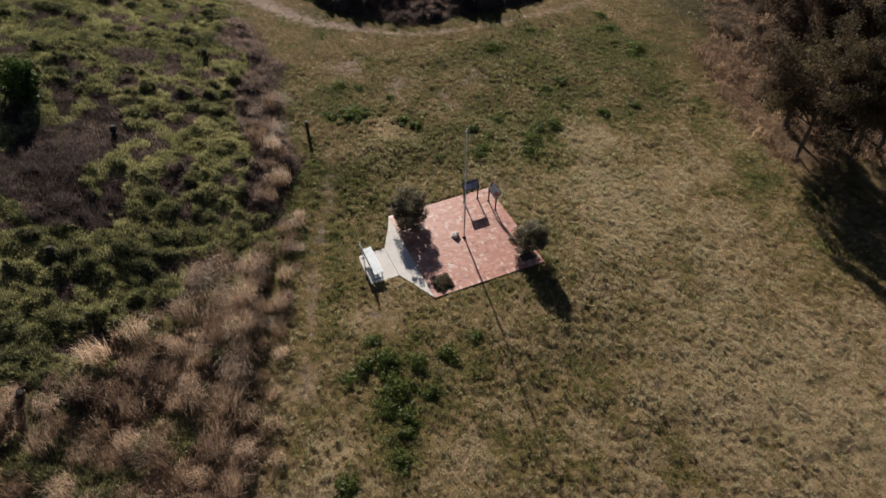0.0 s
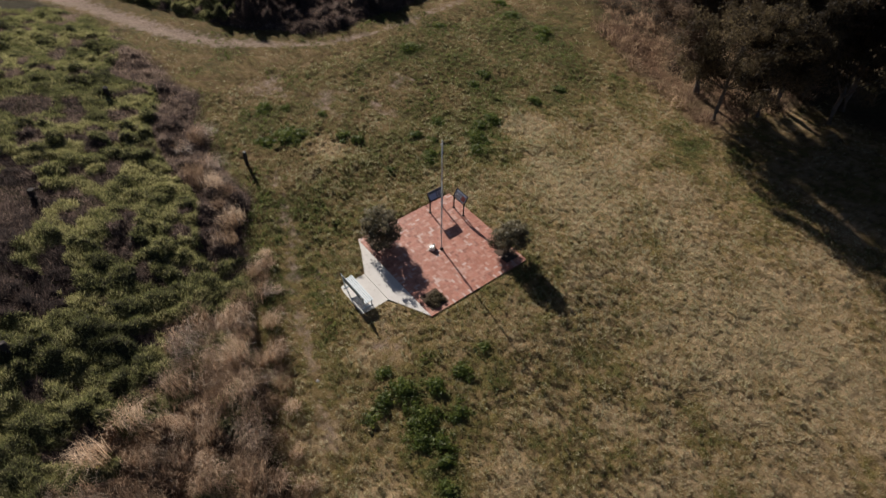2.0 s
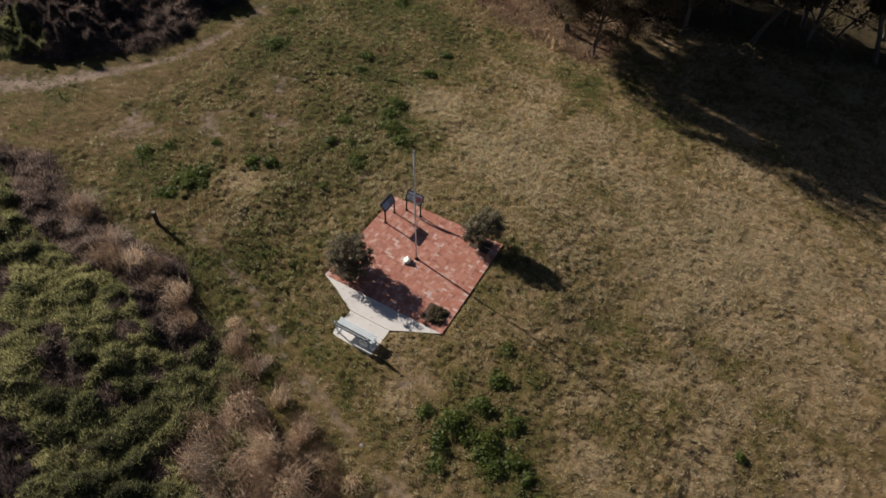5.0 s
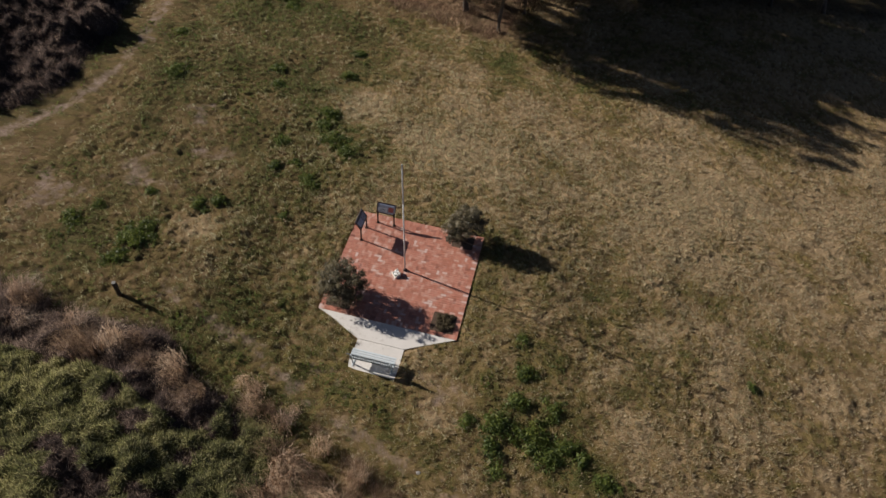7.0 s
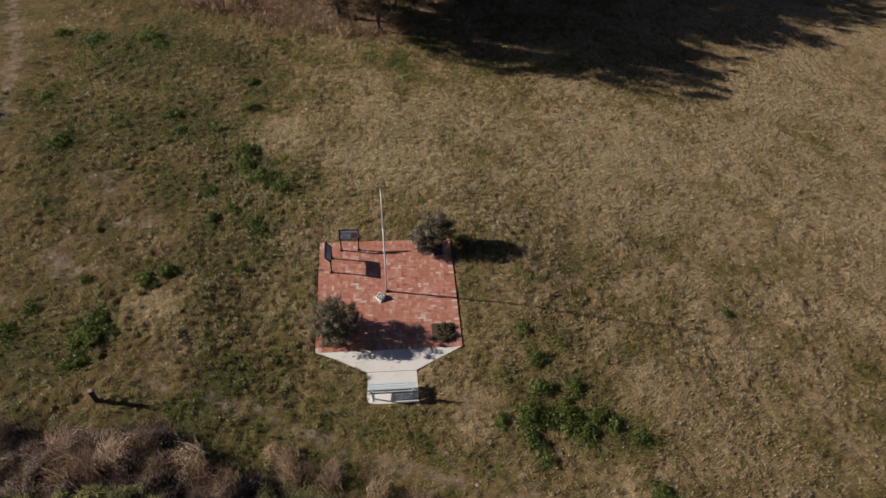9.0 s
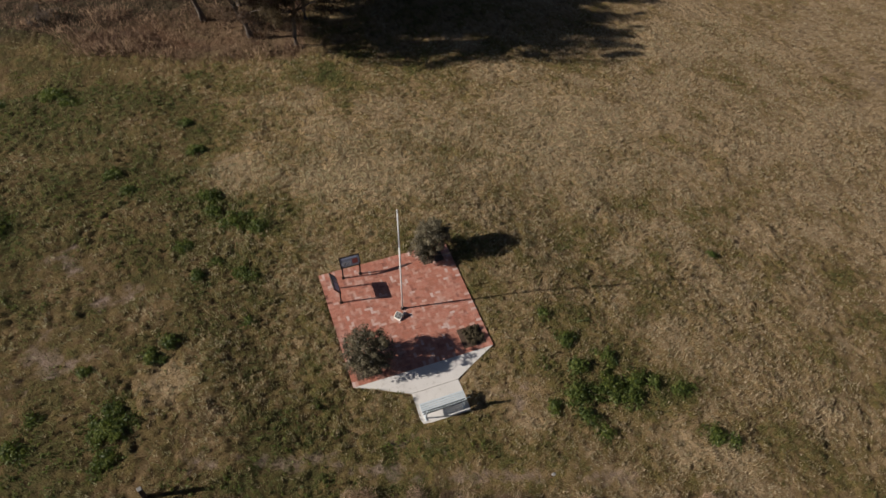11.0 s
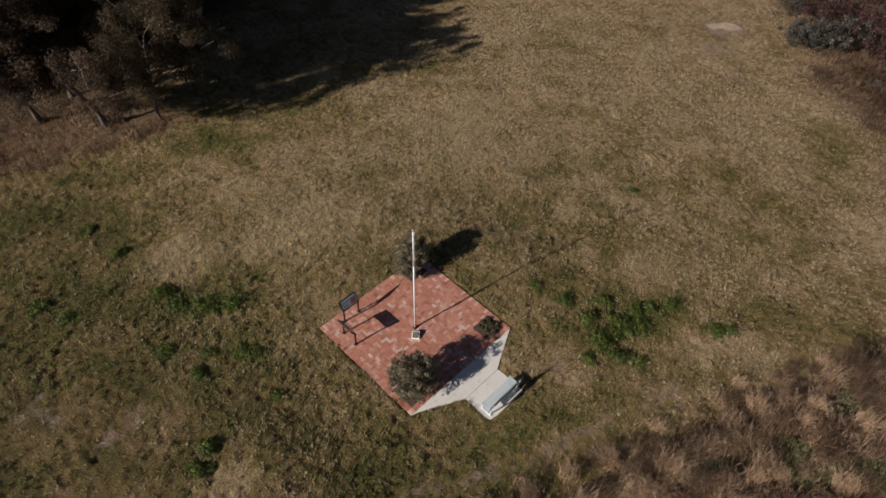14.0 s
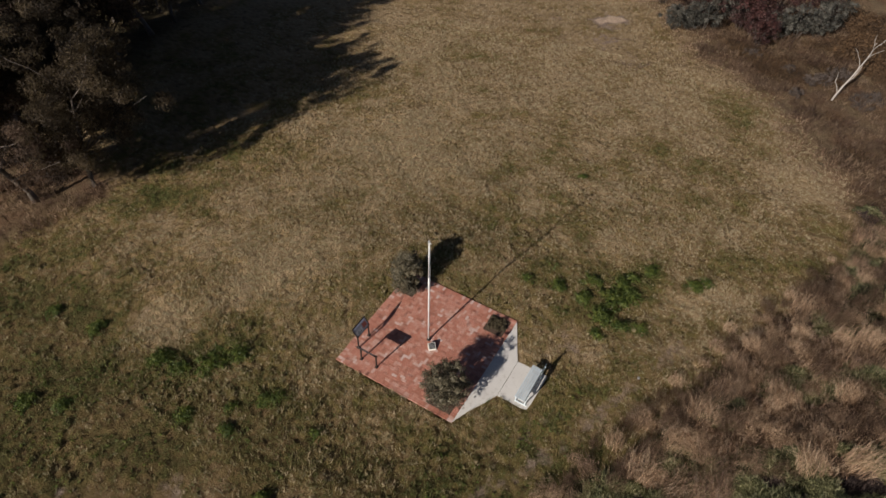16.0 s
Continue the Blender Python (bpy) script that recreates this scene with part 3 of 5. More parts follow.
def lawn():
    rng = np.random.default_rng(21)

    def spread_out(zones):
        xs, ys = [], []
        for n, a, b, c, d in zones:
            x, y = scatter(n, a, b, c, d, rng)
            keep = (in_scrub(x, y) < 0.3 + 2.2 * smooth(18, 24, x)) & ~on_paving(x, y, 0.05) & (rng.random(n) > dirt_at(x, y) * 2.0) & (in_margin(x, y) < 0.8)
            xs.append(x[keep])
            ys.append(y[keep])
        return np.concatenate(xs), np.concatenate(ys)

    def tone(x, y, wide):
        return np.clip(green_at(x, y) - 0.04 + (vnoise(x, y, 0.5, 14) - 0.5) * 0.34 + rng.normal(size=len(x)) * wide, 0, 1)
    # longer tufts, then the short growth between them
    x, y = spread_out(((20000, -30, 50, -18, 33), (30000, -18, 34, -15, 21), (15000, -9, 17, -12, 12)))
    lift, dome, who = turf(x, y)
    big = (0.55 + 0.7 * vnoise(x, y, 0.9, 4) + 0.35 * rng.random(len(x))) * (1 + 0.3 * smooth(2, -8, x))
    # relief contrast put into the tint: darker greener blades in hollows, straw on tops
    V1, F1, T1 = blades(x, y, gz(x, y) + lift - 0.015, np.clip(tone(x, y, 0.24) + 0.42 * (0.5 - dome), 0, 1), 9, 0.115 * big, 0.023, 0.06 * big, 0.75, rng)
    x, y = spread_out(((26000, -30, 50, -18, 33), (40000, -18, 34, -15, 21), (22000, -9, 17, -12, 12)))
    lift, dome, who = turf(x, y)
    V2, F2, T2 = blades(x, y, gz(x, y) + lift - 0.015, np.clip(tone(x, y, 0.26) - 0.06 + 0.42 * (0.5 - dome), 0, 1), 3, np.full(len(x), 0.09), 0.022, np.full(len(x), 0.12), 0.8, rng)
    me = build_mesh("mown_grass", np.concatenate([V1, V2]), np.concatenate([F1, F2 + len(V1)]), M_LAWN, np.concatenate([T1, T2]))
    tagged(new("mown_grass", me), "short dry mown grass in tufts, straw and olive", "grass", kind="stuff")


lawn()

# ---------- overgrown ground ----------


def tussock_mesh(name, rng, h, spread, count, material, lean, tint0, width=0.03, segs=3):
    """Arching blades in one tuft, combed over to one side."""
    a = rng.random(count) * 2 * math.pi
    r0 = np.sqrt(rng.random(count)) * spread * 0.5
    out = 0.25 + 0.75 * rng.random(count)
    L = h * (0.65 + 0.6 * rng.random(count))
    way = rng.random(count) * 2 * math.pi
    dx, dy = np.cos(way) * out * 0.55 + lean[0] * 0.75 * (0.2 + 1.1 * rng.random(count)), np.sin(way) * out * 0.55 + lean[1] * 0.75 * (0.2 + 1.1 * rng.random(count))
    rings = []
    for s in range(segs + 1):
        f = s / segs
        px = np.cos(a) * r0 + dx * L * (0.25 * f + 0.75 * f * f)
        py = np.sin(a) * r0 + dy * L * (0.25 * f + 0.75 * f * f)
        hz = np.clip(1 - 0.45 * (dx * dx + dy * dy), 0.25, 1)
        pz = L * hz * (1.95 * f - 1.25 * f * f) - 0.03
        w = width * (1 - f * 0.85)
        side = rng.random(count) * 3.14 + rng.normal(size=count) * 0.4
        rings.append((px, py, pz, np.cos(side) * w / 2, np.sin(side) * w / 2))
    V = np.empty((count, segs + 1, 2, 3))
    for s, (px, py, pz, sx, sy) in enumerate(rings):
        V[:, s, 0] = np.stack([px - sx, py - sy, pz], 1)
        V[:, s, 1] = np.stack([px + sx, py + sy, pz], 1)
    base = (np.arange(count) * (segs + 1) * 2)[:, None]
    q = np.concatenate([base + np.array([[2 * s, 2 * s + 1, 2 * s + 3, 2 * s + 2]]) for s in range(segs)], 1).reshape(-1, 4)
    tint = np.clip(np.repeat(tint0 + rng.normal(size=count) * 0.28, (segs + 1) * 2), 0, 1)
    return build_mesh(name, V.reshape(-1, 3), q, material, tint)


def merged(name, meshes, places, rng, material, label, category):
    """Many copies of a few clumps in one mesh, turned and scaled. places: x, y, scale arrays."""
    Vs, Fs, Ts, off = [], [], [], 0
    data = []
    for me in meshes:
        v = np.empty(len(me.vertices) * 3, np.float32)
        me.vertices.foreach_get("co", v)
        f = np.empty(len(me.loops), np.int32)
        me.loops.foreach_get("vertex_index", f)
        t = np.empty(len(me.vertices), np.float32)
        me.attributes["tint"].data.foreach_get("value", t)
        data.append((v.reshape(-1, 3), f.reshape(len(me.polygons), -1), t))
    z = gz(places[0], places[1])
    for i, (x, y, s) in enumerate(zip(*places)):
        v, f, t = data[i % len(data)]
        a = rng.normal() * 0.9
        c, sn = math.cos(a), math.sin(a)
        w = np.stack([(v[:, 0] * c - v[:, 1] * sn) * s + x, (v[:, 0] * sn + v[:, 1] * c) * s + y, v[:, 2] * s * (0.85 + 0.3 * rng.random()) + z[i]], 1)
        Vs.append(w)
        Fs.append(f + off)
        Ts.append(np.clip(t + rng.normal() * 0.16, 0, 1))
        off += len(v)
    return tagged(new(name, build_mesh(name, np.concatenate(Vs), np.concatenate(Fs), material, np.concatenate(Ts))), label, category, kind="stuff")


def fuzzy_mound(name, rng, r, h, material, count, length, width, tint0):
    """A soft mound of fine upright growth: blades that stand off an uneven dome."""
    d = rng.normal(size=(count, 3))
    d[:, 2] = np.abs(d[:, 2]) * 0.9
    d /= np.linalg.norm(d, axis=1, keepdims=True)
    knots = rng.normal(size=(9, 3))
    knots[:, 2] = np.abs(knots[:, 2])
    knots /= np.linalg.norm(knots, axis=1, keepdims=True)
    lump = np.max(d @ knots.T, axis=1)
    near = np.argmax(d @ knots.T, axis=1)
    q = (0.45 + 0.6 * smooth(0.6, 1.0, lump)) * (0.75 + 0.3 * rng.random(count))
    p = d * q[:, None] * np.array([r, r, h])
    w = d * 0.7 + rng.normal(size=d.shape) * 0.5
    w[:, 2] += 0.75
    w /= np.linalg.norm(w, axis=1, keepdims=True)
    side = np.cross(w, rng.normal(size=d.shape))
    side /= np.linalg.norm(side, axis=1, keepdims=True)
    L = (length * (0.6 + 0.8 * rng.random(count)))[:, None]
    V = np.stack([p - side * width / 2, p + side * width / 2, p + w * L], 1).reshape(-1, 3)
    V[:, 2] = np.maximum(V[:, 2], -0.03)
    tint = np.clip(tint0 + (rng.random(9)[near] - 0.5) * 0.5 + rng.normal(size=count) * 0.14, 0, 1)
    return build_mesh(name, V, np.arange(len(V)).reshape(-1, 3), material, np.repeat(tint, 3))


def brownness(x, y):
    """Where the overgrown ground is dead and purple-brown rather than green."""
    s = in_scrub(x, y)
    strip = smooth(3.4, 1.2, s) * smooth(-3, -6, x) * smooth(-30, -24, x)
    west = smooth(-17, -20, x) * smooth(0.0, 3.0, y)
    hollow = np.exp(-(((x + 10) / 5.0) ** 2 + ((y + 17.2) / 2.4) ** 2)) + 0.8 * np.exp(-(((x + 17) / 2.5) ** 2 + ((y + 13) / 1.8) ** 2))
    return np.clip(np.maximum(np.maximum(strip, west), hollow) + (vnoise(x, y, 2.4, 12) - 0.5) * 1.1, 0, 1)


def tanness(x, y):
    """Where tall straw-coloured tussocks stand."""
    s = in_scrub(x, y)
    deep = 2.6 + 8.5 * smooth(-1, 6, x)
    a = smooth(-6.5, 0.5, x) * smooth(deep + 2.5, deep - 1.0, s) * smooth(24, 18, x)
    b = 0.3 * np.exp(-(((x + 10) / 2.5) ** 2 + ((y + 7.0) / 1.0) ** 2))
    return np.clip(np.maximum(a, b) + (vnoise(x, y, 2.0, 15) - 0.5) * 0.9, 0, 1)


def canopy(x, y):
    """Height of the tangled growth over the ground, with the random number of each mound and of each tuft on it."""
    s = in_scrub(x, y)
    wx, wy = x + 0.5 * (vnoise(x, y, 0.9, 91) - 0.5), y + 0.5 * (vnoise(x, y, 0.9, 93) - 0.5)
    big, rb = tufts(wx, wy, 0.84, 3)
    small, rs = tufts(wx, wy, 0.38, 5)
    amp = smooth(-0.15, 1.1, s) * (1 + 1.9 * smooth(-17, -20, x) * smooth(0, 3, y)) * (0.45 + 0.75 * smooth(0.2, 0.8, vnoise(x, y, 3.1, 55)))
    h = amp * (0.5 * big * (0.2 + 0.9 * rb) + 0.2 * small * (0.3 + 0.7 * rs)) + 0.12 * (vnoise(x, y, 0.21, 59) - 0.3) * amp
    return np.maximum(h, 0) - 0.05 * (amp < 0.02), rb, rs


def growth(name, x, y, keep, tint, mats, rng, per, length, width, step, label):
    """Canopy over a stretch of overgrown ground: the matted body, and fine shoots that stand off it."""
    ny, nx = x.shape
    idx = np.arange(nx * ny).reshape(ny, nx)
    F = np.stack([idx[:-1, :-1], idx[:-1, 1:], idx[1:, 1:], idx[1:, :-1]], -1).reshape(-1, 4)[keep[:-1, :-1].ravel()]
    h = canopy(x, y)[0]
    z = gz(x, y) + h
    used, inv = np.unique(F, return_inverse=True)
    P = np.stack([x.ravel(), y.ravel(), z.ravel()], 1)
    gx, gy = np.gradient(z, step, axis=1).ravel(), np.gradient(z, step, axis=0).ravel()
    cell = F[:, 0][rng.integers(0, len(F), int(len(F) * per))]
    n = len(cell)
    p = P[cell].copy()
    nr = np.stack([-gx[cell], -gy[cell], np.ones(n)], 1)
    nr /= np.linalg.norm(nr, axis=1, keepdims=True)
    o = (rng.random((n, 2)) - 0.5) * step * 1.4
    p[:, :2] += o
    p[:, 2] += gx[cell] * o[:, 0] + gy[cell] * o[:, 1] - 0.02
    w = nr * 0.8 + rng.normal(size=(n, 3)) * 0.42
    w[:, 2] += 0.35
    w /= np.linalg.norm(w, axis=1, keepdims=True)
    side = np.cross(w, nr + 0.4 * rng.normal(size=(n, 3)))
    side /= np.linalg.norm(side, axis=1, keepdims=True) + 1e-9
    L = (length * (0.5 + rng.random(n)))[:, None]
    B = np.stack([p - side * width / 2, p + side * width / 2, p + w * L], 1).reshape(-1, 3)
    V = np.concatenate([P[used], B])
    tb = np.clip(tint.ravel()[cell] - 0.03 + rng.normal(size=n) * 0.2, 0, 1)
    T = np.concatenate([tint.ravel()[used], np.repeat(tb, 3)])
    q = inv.reshape(-1, 4)
    tris = np.concatenate([q[:, [0, 1, 2]], q[:, [0, 2, 3]], np.arange(3 * n).reshape(-1, 3) + len(used)])
    me = build_mesh(name, V, tris, mats[0], T, True)
    me.materials.append(mats[1])
    me.polygons.foreach_set("material_index", np.concatenate([np.zeros(2 * len(q), np.int32), np.ones(n, np.int32)]))
    tagged(new(name, me), label, "weeds", kind="stuff")


def overgrown():
    rng = np.random.default_rng(35)
    step = 0.13
    X, Y = np.meshgrid(np.arange(-37.5, 24, step), np.arange(-25, 38, step))
    s = in_scrub(X, Y)
    h, rb, rs = canopy(X, Y)
    live = (s > -0.1) & (X < 21 + 2 * vnoise(X, Y, 1.5, 82)) & (Y > -24.5 + 3.5 * vnoise(X, Y, 2.0, 81)) & (X > -37 + 3 * vnoise(X, Y, 2.0, 83))
    tan = tanness(X, Y) > 0.5
    dead = (brownness(X, Y) > 0.5) | (rb < 0.17)
    # greens run from yellow tips to dark leaves, mound by mound
    tone = 0.36 + 0.6 * (rb - 0.5) + 0.12 * smooth(-14, -20, X) + 0.3 * (rs - 0.5) + 0.5 * (vnoise(X, Y, 2.0, 95) - 0.5) + 0.25 * (vnoise(X, Y, 0.3, 97) - 0.5)
    tone = np.clip(tone, 0, 1)
    brown = np.clip(0.53 + 0.5 * (rs - 0.5) + 0.5 * (vnoise(X, Y, 1.1, 99) - 0.5), 0, 1)
    brown = np.clip(brown - 0.14 * smooth(3.5, 1.5, s) + 0.2 * smooth(-17, -20, X) * smooth(0, 3, Y) + 0.32 * smooth(-12.5, -15, Y), 0, 1)
    greens = np.where(tan, (vnoise(X, Y, 1.6, 101) > 0.55), ~dead)
    growth("dry_litter", X, Y, live & ~greens & tan, np.clip(0.43 + 0.5 * (rs - 0.5) + 0.5 * (vnoise(X, Y, 1.1, 99) - 0.5), 0, 1), (M_TANMAT, M_TAN), rng, 4.0, 0.3, 0.015, step, "matted dry straw between tall tussocks")
    growth("scrub_weeds", X, Y, live & greens, tone, (M_GREENMAT, M_SCRUBGREEN), rng, 10.5, 0.17, 0.021, step, "tangled green weeds in low soft mounds")
    growth("dead_scrub", X, Y, live & ~greens & ~tan, brown, (M_BROWNMAT, M_SCRUBBROWN), rng, 6.0, 0.24, 0.018, step, "dead purple-brown weeds in twiggy clumps")


def scrub():
    rng = np.random.default_rng(33)
    x, y = scatter(20000, -37, 24, -25, 40, rng)
    s = in_scrub(x, y)
    cover = (s > 0.25) & (x < 22) & (y > -24.5 + 3.5 * vnoise(x, y, 2.0, 81)) & (x > -37 + 3 * vnoise(x, y, 2.0, 83))
    x, y, s = x[cover], y[cover], s[cover]
    tan = tanness(x, y)
    pick = rng.random(len(x))
    is_tan = tan > 0.45
    # straw between the tussocks
    k = is_tan & (pick < 0.07)
    straw = [tussock_mesh("s", rng, h, 1.4, 150, M_TAN, lean, 0.5, 0.018, 2) for h, lean in ((0.75, (0.6, -0.2)), (0.95, (0.5, 0.4)), (0.65, (-0.4, 0.4)))]
    merged("dry_grass", straw, (x[k], y[k], 0.6 + 0.6 * rng.random(k.sum())), rng, M_TAN, "matted brown dry grass between tussocks", "grass")
    # large tussocks that can be told apart
    big = []
    for h, lean, t in ((1.15, (0.75, 0.15), 0.2), (1.25, (0.6, -0.5), 0.5), (1.0, (-0.4, 0.7), 0.3), (1.2, (0.8, 0.5), 0.75), (0.95, (0.5, 0.1), 0.4), (0.9, (-0.3, -0.5), 0.35), (1.05, (0.1, 0.6), 0.6), (1.1, (0.5, -0.3), 0.1)):
        big.append(tussock_mesh("grass_tussock", rng, h, 1.0, 260, M_RUST if t in (0.35, 0.5, 0.6) else M_TAN, lean, t, 0.0145, 3))
    k = np.nonzero(is_tan & (tan > 0.55) & (s < 10))[0]
    rng.shuffle(k)
    placed = []
    for i in k:
        if len(placed) >= 250:
            break
        if all((x[i] - a) ** 2 + (y[i] - b) ** 2 > 0.8 for a, b in placed):
            placed.append((x[i], y[i]))
    fixed = [(-10.62, -4.86), (-10.4, -7.5), (-10.1, -7.9), (-10.8, -7.2), (-7.0, -7.3), (-6.6, -7.8), (-14.4, -5.9), (-13.9, -6.2), (-5.6, -8.3), (-0.9, -9.7), (-0.4, -10.1), (-11.4, -6.7), (-8.9, -6.9), (-10.9, -7.6), (-9.6, -7.2), (-7.9, -7.6), (-13.4, -7.4), (-1.7, -9.7), (-2.0, -11.4), (0.4, -10.8), (1.7, -10.9), (-1.0, -12.7), (2.0, -12.4)]
    pale = [(-1.3, -10.8), (-1.5, -10.0), (0.5, -11.0), (1.2, -11.3), (0.1, -11.9), (2.1, -11.5), (-1.7, -11.3), (1.2, -12.1), (2.9, -11.7), (3.9, -12.2), (0.6, -13.4), (5.2, -12.6), (6.6, -13.4), (7.8, -13.9), (3.0, -13.3), (4.6, -13.9)]
    placed = pale + placed
    # smaller ones stray over the edge on to the mown ground
    for i in range(42):
        a = -4.5 + i * 0.5 + rng.normal() * 0.3
        placed.append((a, float(np.interp(a, SOUTH_X, SOUTH_Y)) + rng.normal() * 0.55 + 0.1))
    for i, (a, b) in enumerate(fixed + placed):
        ob = new("grass_tussock", big[(1, 3, 6, 5, 7)[i % 5] if i < len(fixed) else (7, 0, 2, 4)[i % 4] if i < len(fixed + pale) else i % len(big)])
        sc = (0.62 + 0.5 * rng.random()) * (0.7 if i >= len(fixed + placed) - 42 else 1) if i else 0.3
        ob.matrix_world = pose(a, b, float(gz(a, b)) + 0.6 * float(canopy(np.array([a]), np.array([b]))[0][0]), 0, 0, rng.normal() * 60) @ Matrix.Diagonal((sc, sc, sc * (0.8 + 0.35 * rng.random()), 1))
        tagged(ob, "tall straw-coloured grass tussock bent over at the tips", "grass tussock", "tussocks along the field edge")


overgrown()
scrub()


def rough_margins():
    """Knee-high rusty grass under the grove's edge and on the eastern bank, paler along its fringe."""
    rng = np.random.default_rng(41)
    x, y = scatter(19000, -32, 58, -26, 50, rng)
    m, s = in_margin(x, y), in_scrub(x, y)
    wob = s + 3.0 * (vnoise(x, y, 3.5, 40) - 0.5) + 1.4 * (vnoise(x, y, 1.2, 44) - 0.5)
    bank = (wob > 0.6) & (x > 18) & (s < 24) & (vnoise(x, y, 1.5, 47) > 0.22)
    k = ((m > 0.2) & (x < 2) & (m < 16) & (vnoise(x, y, 2.2, 71) > 0.33)) | bank
    low = [fuzzy_mound("r", rng, 0.6, h, M_RUST, 62, 0.30, 0.034, t) for h, t in ((0.2, 0.35), (0.45, 0.6), (0.3, 0.8), (0.34, 0.45))]
    red = bank & (wob > 3.0) & (vnoise(x, y, 2.6, 66) > 0.52)
    dark = [fuzzy_mound("q", rng, 0.55, hh, M_BRACKEN, 62, 0.24, 0.034, tt) for hh, tt in ((0.25, 0.4), (0.4, 0.7))]
    merged("red_undergrowth", dark, (x[red], y[red], 0.6 + 0.8 * rng.random(red.sum())), rng, M_BRACKEN, "dark reddish undergrowth on the rough bank", "weeds")
    k = k & ~red
    merged("rusty_grass", low, (x[k], y[k], 0.6 + 1.1 * rng.random(k.sum()) * vnoise(x[k], y[k], 2, 2)), rng, M_RUST, "rusty brown rough grass, knee high", "grass")
    edge = (m > -0.9) & (m < 14) & (x < 2.3)
    wob = np.where(edge, m - 0.5, wob)
    k = (edge & (vnoise(x, y, 2.2, 71) < 0.4)) | ((wob > -2.6) & (wob < 2.4) & (x > 18) & (rng.random(len(x)) < 0.75))
    near = k & edge
    brown = [tussock_mesh("e", rng, h, 0.9, 30, M_RUST, lean, t, 0.028, 2) for h, lean, t in ((0.34, (0.5, -0.2), 0.5), (0.45, (0.4, 0.3), 0.75), (0.3, (-0.3, 0.4), 0.3))]
    merged("brown_grass", brown, (x[near], y[near], 0.5 + 0.7 * rng.random(near.sum())), rng, M_RUST, "brown rough grass beside the grove", "grass")
    k = k & ~edge
    pale = [tussock_mesh("p", rng, h, 0.9, 36, M_TAN, lean, t, 0.028, 2) for h, lean, t in ((0.34, (0.5, -0.2), 0.42), (0.5, (0.4, 0.3), 0.6), (0.3, (-0.3, 0.4), 0.3))]
    merged("fringe_grass", pale, (x[k], y[k], 0.45 + 0.75 * rng.random(k.sum()) * smooth(-2.8, 0.5, wob[k])), rng, M_TAN, "pale unmown grass at the edges of the field", "grass")


rough_margins()

WEEDS = [(-11.7, -2.1, 1.05), (-12.1, -3.1, 0.55), (-11.6, -1.2, 0.5), (-15.1, -1.5, 0.65), (-12.6, 0.8, 0.3), (-5.8, 3.6, 0.5), (-7.0, 9.2, 0.8), (-6.8, 8.1, 0.6), (-6.1, 7.2, 0.85), (-5.0, 6.5, 0.65), (-8.4, 6.2, 0.55),
         (-16.1, 9.8, 0.8), (-17.9, 13.8, 0.55), (-17.5, 20.5, 0.7), (-14.2, 20.8, 1.0), (-13.4, 20.0, 0.6), (-6.2, 4.0, 0.5), (-9.4, 1.2, 0.5), (-8.0, 4.4, 0.4), (-7.1, 4.9, 0.35), (-10.1, 0.7, 0.55), (-10.6, 10.9, 0.5),
         (-11.1, 12.3, 0.55), (-7.1, 13.1, 0.6), (-7.3, 15.8, 0.5), (-6.2, 1.4, 0.35), (-19.5, 21.2, 0.7), (-14.4, -0.6, 0.35),
         (5.2, -7.0, 0.5), (5.3, -6.0, 0.75), (5.9, -5.0, 0.6), (6.0, -3.7, 0.55), (6.7, -6.2, 0.95), (8.0, -6.2, 0.6), (7.4, -6.8, 0.55), (9.5, -7.1, 0.5), (7.3, -4.9, 0.5), (9.8, -9.3, 0.6), (10.4, -9.7, 0.4),
         (4.2, -6.2, 0.4), (5.7, -7.9, 0.4), (8.7, -6.5, 0.4), (5.7, -2.2, 0.3), (15.4, -1.3, 0.25)]


